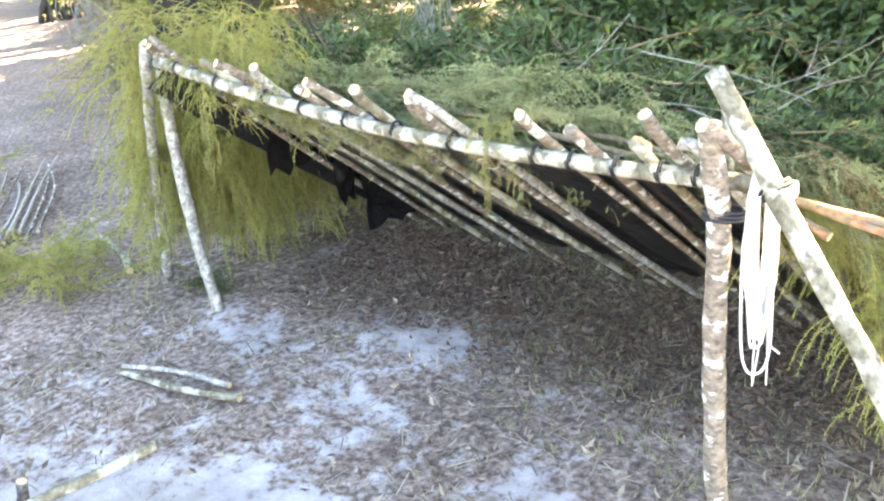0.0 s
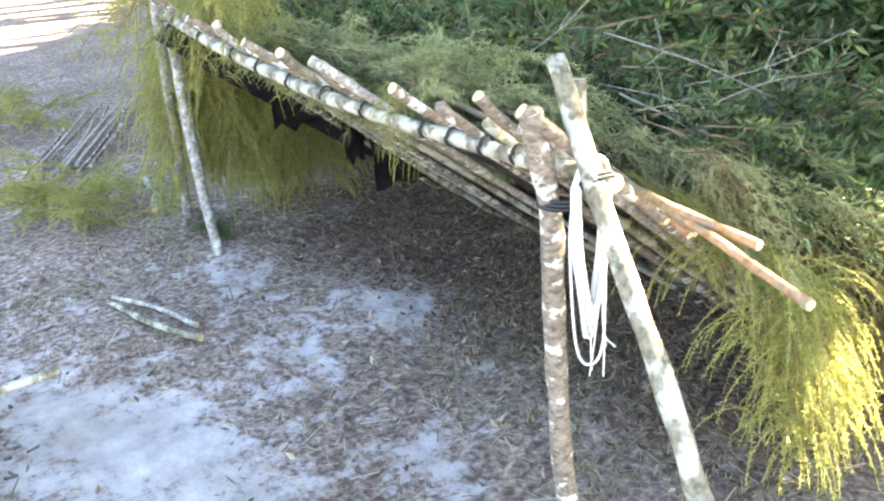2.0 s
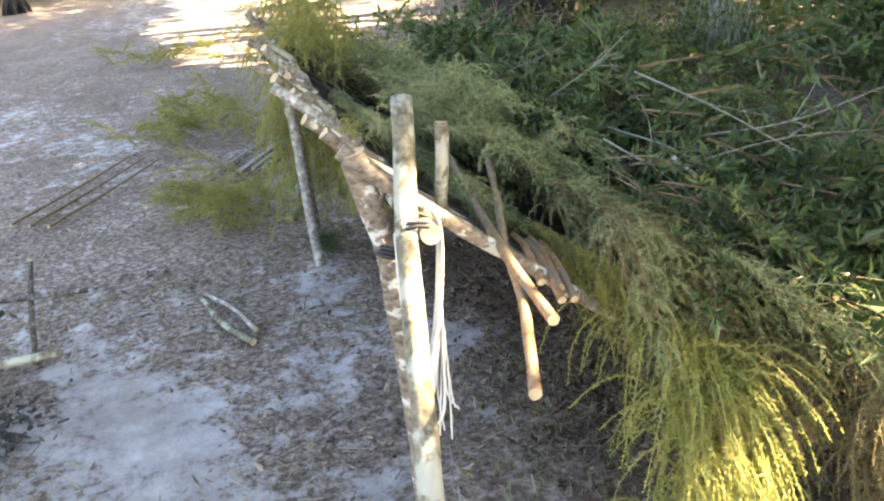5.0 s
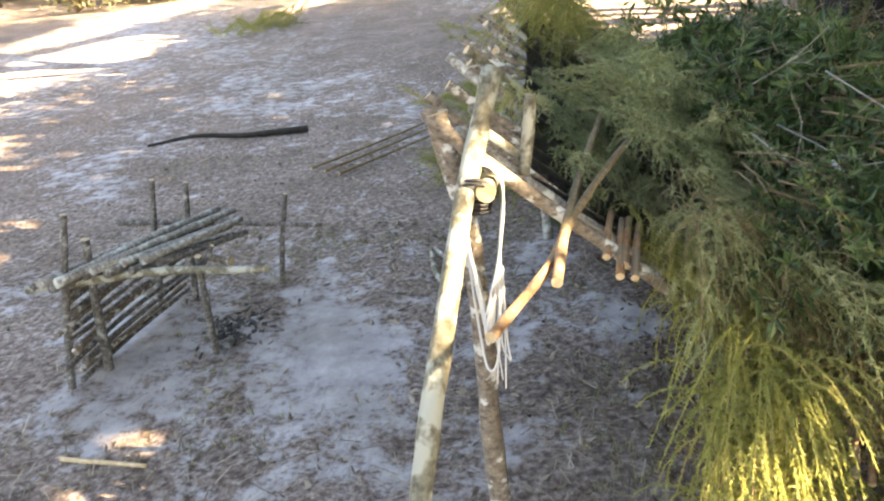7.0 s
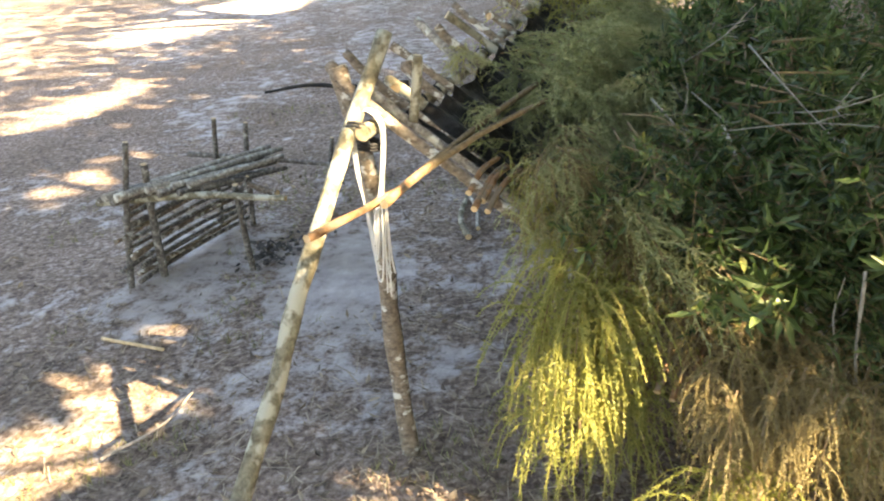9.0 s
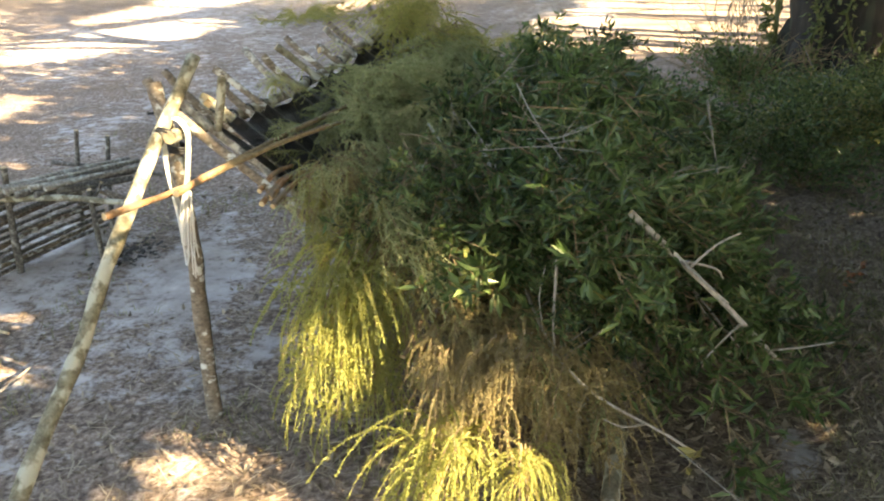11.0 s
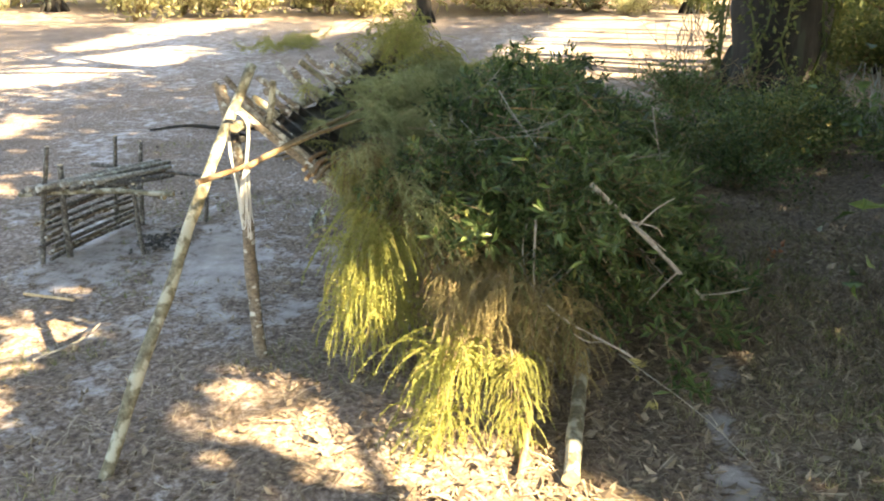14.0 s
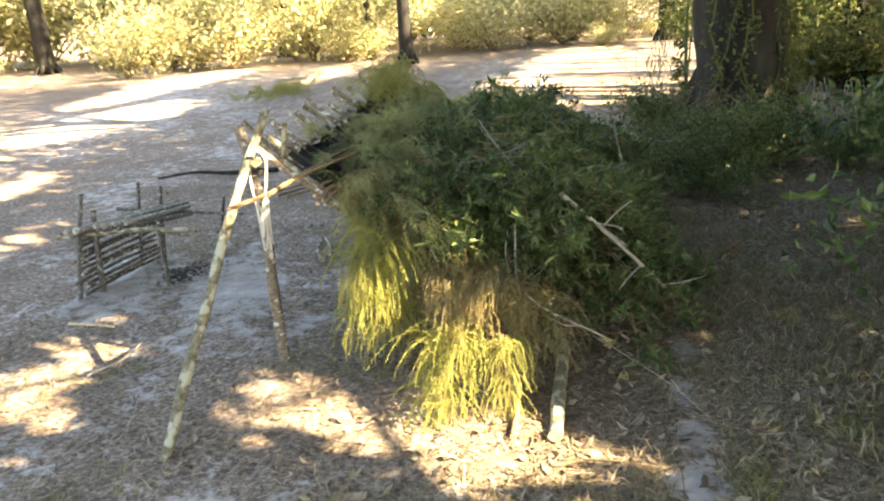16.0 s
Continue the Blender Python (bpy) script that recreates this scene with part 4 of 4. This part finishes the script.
def tree(x, y, r, h, label, dark=True, crown=0, size=3.0, leaf=0.3, low=4.5):
    root = tagged(new("tree"), label, "tree", "trees")
    root.matrix_basis = pose(x, y, 0)
    bm = bmesh.new()
    tube(bm, [(0, 0, -0.2), (0.02 * h, 0, h * 0.3), (-0.01 * h, 0.02 * h, h * 0.65), (0.01 * h, 0, h)], r, r * 0.35, 16, 24, 0.25, True, x)
    for k in range(8):
        a = k * 0.785
        tube(bm, [(math.cos(a) * r * 0.6, math.sin(a) * r * 0.6, 0.7 * r + 0.2), (math.cos(a) * r * 1.15, math.sin(a) * r * 1.15, 0.15), (math.cos(a) * r * 1.6, math.sin(a) * r * 1.6, -0.15)], r * 0.3, r * 0.15, 7, 6, 0.2)
    for k in range(7):
        a = k * 2.4 + x
        z0 = h * (0.45 + 0.07 * k)
        e = Vector((math.cos(a), math.sin(a), 0.5)) * size
        tube(bm, [(0, 0, z0), (e.x * 0.4, e.y * 0.4, z0 + e.z * 0.6), (e.x, e.y, z0 + e.z)], r * 0.28, r * 0.06, 8, 10, 0.2)
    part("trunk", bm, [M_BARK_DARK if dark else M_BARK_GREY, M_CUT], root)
    # crown leaves hang above the view, added to dapple the ground with shade
    if crown:
        s = Soup()
        for _ in range(crown):
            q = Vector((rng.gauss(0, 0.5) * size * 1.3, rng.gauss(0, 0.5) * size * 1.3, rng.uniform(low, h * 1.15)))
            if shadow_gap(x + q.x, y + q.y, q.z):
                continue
            d = rand_dir()
            s.leaf(q, d, d.cross(rand_dir()).normalized(), leaf * rng.uniform(0.6, 1.4), leaf * 0.5, 0)
        ob = new("crown", s.mesh("crown", [M_LEAF]))
        ob.parent = root
    return root


# ground ellipses kept clear of crown shadow, placed where sun patches fall
SUN_PATCHES = [(-12.3, 0.9, 2.4, 1.3), (-15.5, 0.6, 3.5, 1.0), (-14.5, 3.7, 3.0, 1.5), (0.2, 0.2, 0.6, 0.6), (-0.2, -0.1, 0.42, 0.36), (0.7, 0.95, 0.5, 0.5), (0.62, 1.46, 0.36, 0.13), (-0.36, -1.36, 0.82, 0.48), (0.2, -1.7, 0.6, 0.35), (0.7, -1.0, 0.45, 0.28), (-3.2, -3.4, 0.8, 0.35), (-12.5, -7.0, 3.5, 1.2), (-5.5, -5.0, 1.2, 0.5), (-25, 4.6, 9, 0.9), (-19, 2.0, 8, 1.7), (-18, 4.2, 6, 1.5), (-22, -9, 8, 1.2), (-25, -5.0, 8, 0.8)]


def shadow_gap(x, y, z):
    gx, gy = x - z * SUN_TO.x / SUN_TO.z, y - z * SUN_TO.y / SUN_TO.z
    return any(((gx - cx) / rx) ** 2 + ((gy - cy) / ry) ** 2 < 1 for cx, cy, rx, ry in SUN_PATCHES)


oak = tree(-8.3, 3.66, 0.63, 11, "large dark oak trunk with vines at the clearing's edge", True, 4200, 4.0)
for k in range(9):
    s, a = Soup(), rng.uniform(-2.2, 1.6)
    line = []
    for i in range(15):
        z = 0.1 + i * rng.uniform(0.17, 0.2)
        a += rng.uniform(-0.13, 0.13)
        line.append(Vector((0.67 * math.cos(a) + 0.02 * z, 0.67 * math.sin(a), z)))
    s.strip(line, 0.02)
    for p in line:
        for _ in range(rng.randrange(8, 18)):
            q = p + Vector((rng.gauss(0, 0.05), rng.gauss(0, 0.05), rng.gauss(0, 0.1))) + Vector((p.x, p.y, 0)) * 0.08
            d = (rand_dir() + Vector((p.x, p.y, -0.6))).normalized()
            s.leaf(q, d, d.cross(rand_dir()).normalized(), 0.09 * rng.uniform(0.6, 1.3), 0.042, 0)
    vine = new("vine", s.mesh("vine", [M_LEAF_MID]))
    vine.parent = oak
# several stand out of view, added to shade the shelter and right side
for k, (x, y, r, h) in enumerate([(-3.6, 9.0, 0.28, 12), (0.5, 8.5, 0.22, 11), (3.2, 10.5, 0.25, 12), (-6.5, 12.0, 0.3, 13), (4.6, 6.5, 0.2, 10), (-1.4, 11.5, 0.25, 12), (-9.8, 9.5, 0.25, 12), (1.6, 13.5, 0.3, 13), (2.9, 5.2, 0.16, 8), (-2.2, 7.6, 0.2, 9), (-5.2, 8.0, 0.2, 9), (-12.0, 6.2, 0.22, 11), (-16.0, 5.6, 0.25, 12), (-13.5, 9.5, 0.2, 11), (-8.5, 8.0, 0.18, 9), (-10.5, 12.0, 0.2, 10), (-7.5, 6.4, 0.12, 8), (0.6, 6.2, 0.14, 8), (1.2, 4.1, 0.12, 7), (-0.6, 4.9, 0.14, 7), (3.4, 3.6, 0.12, 7)]):
    tree(x, y, r, h, "tall dark-barked tree, its unseen leafy crown added for shade", True, 2800 if h > 9.5 else 4600, 3.4, 0.3, 4.5 if h > 9.5 else 3.2)
# the last seven are added to cast shade over the clearing
for x, y, r in [(-27.5, -16.8, 0.34), (-24, -3.2, 0.22), (-27, -4.9, 0.12), (-29, 5, 0.3), (-24, 9, 0.25), (-31, -9, 0.25), (-14, 15, 0.3), (-18, 8.6, 0.24), (-21, 11.5, 0.26), (-26.5, 10.5, 0.24), (-12.8, 12.8, 0.22), (-17, 14, 0.25), (-23, 14.5, 0.25), (-30, 13, 0.25)]:
    tree(x, y, r, 13, "slender tree beyond the sunny clearing, its unseen crown added for shade", True, 1500, 3.0, 0.46, 5.5)

# two high crowns added out of view to shade bands of the clearing
tree(-12.5, 7.5, 0.28, 18, "tall dark-barked tree, its high unseen crown added for shade", True, 3600, 2.6, 0.4, 11)
tree(-9.2, 10.5, 0.26, 17, "tall dark-barked tree, its high unseen crown added for shade", True, 3200, 2.6, 0.4, 9)

# ---- dead wood, moss and coloured sprigs at the wood's edge ----


def twiggy(name, base, n, length, mat, label, lift=0.5):
    bm = bmesh.new()
    b = Vector(base)
    for _ in range(n):
        d = Vector((rng.gauss(0, 0.7), rng.gauss(0, 0.7), lift * rng.uniform(0.4, 1.4))).normalized()
        ln = length * rng.uniform(0.5, 1.0)
        p1 = b + d * ln * 0.5 + rand_dir() * 0.08 * ln
        p2 = b + d * ln + Vector((0, 0, -0.15 * ln))
        tube(bm, [b + rand_dir() * 0.12 * ln, p1, p2], 0.006, 0.0025, 6, 8, 0.2, True, 0, 0)
        for _ in range(5):
            q = p1.lerp(p2, rng.random())
            e = (d + rand_dir()).normalized() * ln * rng.uniform(0.15, 0.35)
            tube(bm, [q, q + e * 0.6 + rand_dir() * 0.04, q + e], 0.003, 0.0015, 4, 4, 0, True, 0, 0)
    return tagged(mesh_object(name, bm, [mat]), label, "branch", "dead branches")


twiggy("dead_branch", (-6.2, 4.3, 0.12), 12, 1.4, M_MOSS, "pale grey dead branch with many twigs on the ground")
twiggy("dead_branch", (-5.9, 3.2, 0.02), 7, 0.9, M_MOSS, "pale grey dead branch with many twigs on the ground")
twiggy("dead_branch", (-7.3, 2.55, 0.02), 34, 1.25, M_STEM, "bare brown brush tangled by the oak's foot", 0.8)
twiggy("dead_branch", (-7.0, 3.3, 0.02), 18, 0.8, M_STEM, "bare brown brush tangled by the oak's foot", 0.9)
twiggy("dead_branch", (-2.2, 5.0, 0.5), 8, 1.5, M_MOSS, "grey dead branch hanging in the shrubs")


def hanging_moss(x, y, z, n, ln):
    s = Soup()
    for _ in range(n):
        p = Vector((x + rng.gauss(0, 0.18), y + rng.gauss(0, 0.18), z + rng.uniform(-0.3, 0.2)))
        line, d = [p.copy()], Vector((0, 0, -1))
        for _ in range(6):
            d = (d + rand_dir() * 0.45 + Vector((0, 0, -0.3))).normalized()
            p = p + d * ln / 6
            line.append(p.copy())
        s.strip(line, 0.006)
    return tagged(new("hanging_moss", s.mesh("hanging_moss", [M_MOSS])), "grey beard of moss hanging among the shrubs", "moss", kind="stuff")


hanging_moss(-1.2, 4.7, 1.5, 110, 0.7)
hanging_moss(-9.0, 2.7, 1.0, 30, 0.7)
hanging_moss(-5.2, 4.0, 0.7, 40, 0.5)


def sprig(name, base, n, size, mat, label):
    """A short stem with a few separate leaves."""
    root = tagged(new(name), label, "sprig")
    b = Vector(base)
    tip = b + Vector((0.05, 0.04, 0.03 + 1.6 * size))
    s = Soup()
    s.strip(curve_points([b, b.lerp(tip, 0.5) + Vector((0.02, 0, 0)), tip], 5), 0.003)
    stem = new("stem", s.mesh("stem", [M_STEM]))
    stem.parent = root
    for _ in range(n):
        s = Soup()
        d = (rand_dir() + Vector((0, 0, 0.2))).normalized()
        s.leaf(b.lerp(tip, rng.uniform(0.2, 1.0)), d, d.cross(rand_dir()).normalized(), size * rng.uniform(0.7, 1.2), size * 0.45)
        lf = new("leaf", s.mesh("leaf", [mat]))
        lf.parent = root


sprig("red_sprig", (-2.12, 2.53, 0.0), 9, 0.05, M_RED, "seedling with orange-red leaves on the ground")
sprig("red_sprig", (-2.0, 2.45, 0.0), 6, 0.045, M_RED, "seedling with orange-red leaves on the ground")
sprig("yellow_sprig", (0.0, 1.56, 0.1), 7, 0.055, M_YELLOW, "sprig of yellowing leaves on a bare twig")
sprig("yellow_sprig", (0.1, 1.6, 0.0), 5, 0.05, M_YELLOW, "sprig of yellowing leaves near the ground")

# ---- leaf litter and grass ----


def litter(name, n, label, kind):
    s = Soup()
    for _ in range(n):
        x, y = rng.uniform(-6.5, 3.4), rng.uniform(-3.2, 3.6)
        pick = rng.random()
        if pick < 0.5:
            x, y = rng.uniform(-3.4, 2.6), rng.uniform(-2.0, 3.2)
        elif pick < 0.75:
            x, y = rng.uniform(-5.0, 3.0), rng.uniform(1.2, 4.2)
        sd = sand_at(x, y)
        if rng.random() < (sd + 0.1) * 2.6:
            continue
        z = ground_z(x, y) + 0.004
        a = rng.uniform(0, 6.283)
        d = Vector((math.cos(a), math.sin(a), rng.uniform(-0.05, 0.5))).normalized()
        if kind != "grass" and x < 0.3 and y < 1.0 and rng.random() < 0.2:
            continue
        if kind == "leaf":
            side = d.cross(Vector((rng.gauss(0, 0.4), rng.gauss(0, 0.4), 1))).normalized()
            ln = rng.uniform(0.018, 0.055) * (1.0 if y < 1.2 else 1.3)
            s.leaf(Vector((x, y, z)), d, side, ln, ln * rng.uniform(0.3, 0.5), 0, rng.uniform(-0.3, 0.5))
        elif kind == "straw":
            if y < 1.0 and rng.random() < 0.55:
                continue
            d.z *= 0.5
            ln = rng.uniform(0.04, 0.13)
            w = d.cross(Vector((0, 0, 1))).normalized() * rng.uniform(0.0012, 0.003)
            p = Vector((x, y, z + rng.random() * 0.008))
            s.add([p - w, p + w, p + d * ln + w, p + d * ln - w], [(0, 1, 2, 3)], 0)
        else:
            if noise.noise(Vector((x * 1.1, y * 1.1, 7))) < (0.08 if y < 1.3 else -0.12):
                continue
            for _ in range(4):
                h = Vector((rng.gauss(0, 0.4), rng.gauss(0, 0.4), 1)).normalized() * rng.uniform(0.02, 0.06)
                w = h.cross(rand_dir()).normalized() * 0.002
                p = Vector((x + rng.gauss(0, 0.012), y + rng.gauss(0, 0.012), z - 0.004))
                s.add([p - w, p + w, p + h], [(0, 1, 2)], 0)
    tagged(new(name, s.mesh(name, [M_GRASS if kind == "grass" else M_LITTER])), label, "ground cover", kind="stuff")


litter("leaf_litter", 26000, "dry brown leaves scattered over the sand", "leaf")
litter("pine_straw", 50000, "pale dry straw and stalks scattered over the sand", "straw")
litter("short_grass", 14000, "short thin green grass in the sand", "grass")


def fallen_leaves(n):
    """Larger curled leaves on the ground beside and before the brush."""
    s = Soup()
    for _ in range(n):
        x, y = rng.uniform(-2.4, 2.6), rng.uniform(0.3, 3.6)
        if y < 1.2 and x < 0.4:
            continue
        a = rng.uniform(0, 6.283)
        d = Vector((math.cos(a), math.sin(a), rng.uniform(-0.05, 0.45))).normalized()
        side = d.cross(Vector((rng.gauss(0, 0.5), rng.gauss(0, 0.5), 1))).normalized()
        ln = rng.uniform(0.04, 0.085)
        s.leaf(Vector((x, y, ground_z(x, y) + 0.006)), d, side, ln, ln * rng.uniform(0.35, 0.6), 0, rng.uniform(-0.2, 0.6))
    tagged(new("fallen_leaves", s.mesh("fallen_leaves", [M_LITTER])), "curled dry leaves fallen beside the brush pile", "leaves", kind="stuff")


fallen_leaves(2600)


def dry_grass(n):
    """Bent blades of dry and green grass in loose tufts beside the sand track."""
    s = Soup()
    while n > 0:
        cx, cy = rng.uniform(-2.6, 2.0), rng.uniform(1.6, 4.2)
        if sand_at(cx, cy) > 0.0 or cy < 1.9 - 0.25 * cx or noise.noise(Vector((cx * 1.6, cy * 1.6, 3))) < -0.15:
            continue
        green = 1 if rng.random() < 0.35 else 0
        for _ in range(rng.randrange(8, 22)):
            p = Vector((cx + rng.gauss(0, 0.05), cy + rng.gauss(0, 0.05), 0))
            p.z = ground_z(p.x, p.y) - 0.004
            d = Vector((rng.gauss(0, 0.7), rng.gauss(0, 0.7), 0.8)).normalized()
            ln = rng.uniform(0.05, 0.15)
            w = d.cross(rand_dir()).normalized() * 0.0028
            q = p + d * ln * 0.55
            e = q + (d + Vector((0, 0, -0.9))).normalized() * ln * 0.5
            s.add([p - w, p + w, q + w, q - w, e], [(0, 1, 2, 3), (3, 2, 4)], green)
            n -= 1
    tagged(new("dry_grass", s.mesh("dry_grass", [M_LITTER, M_GRASS])), "tufts of dry and green grass beside the sand track", "grass", kind="stuff")


dry_grass(16000)


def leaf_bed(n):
    """Brown leaves on the floor under the roof, toned dark to deepen its shade."""
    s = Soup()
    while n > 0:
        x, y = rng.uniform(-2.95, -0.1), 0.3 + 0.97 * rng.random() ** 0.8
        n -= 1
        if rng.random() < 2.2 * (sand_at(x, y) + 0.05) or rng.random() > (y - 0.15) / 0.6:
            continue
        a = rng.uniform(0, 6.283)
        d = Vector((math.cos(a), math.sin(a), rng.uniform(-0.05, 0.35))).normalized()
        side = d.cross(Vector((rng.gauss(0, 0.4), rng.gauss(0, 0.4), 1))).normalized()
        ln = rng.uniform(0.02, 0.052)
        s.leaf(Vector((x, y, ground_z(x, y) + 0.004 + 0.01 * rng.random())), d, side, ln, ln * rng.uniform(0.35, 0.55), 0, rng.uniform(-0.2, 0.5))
    tagged(new("leaf_bed", s.mesh("leaf_bed", [M_BED_SHADED])), "bed of brown leaves on the shelter floor, darkened for roof shade", "leaves", kind="stuff")


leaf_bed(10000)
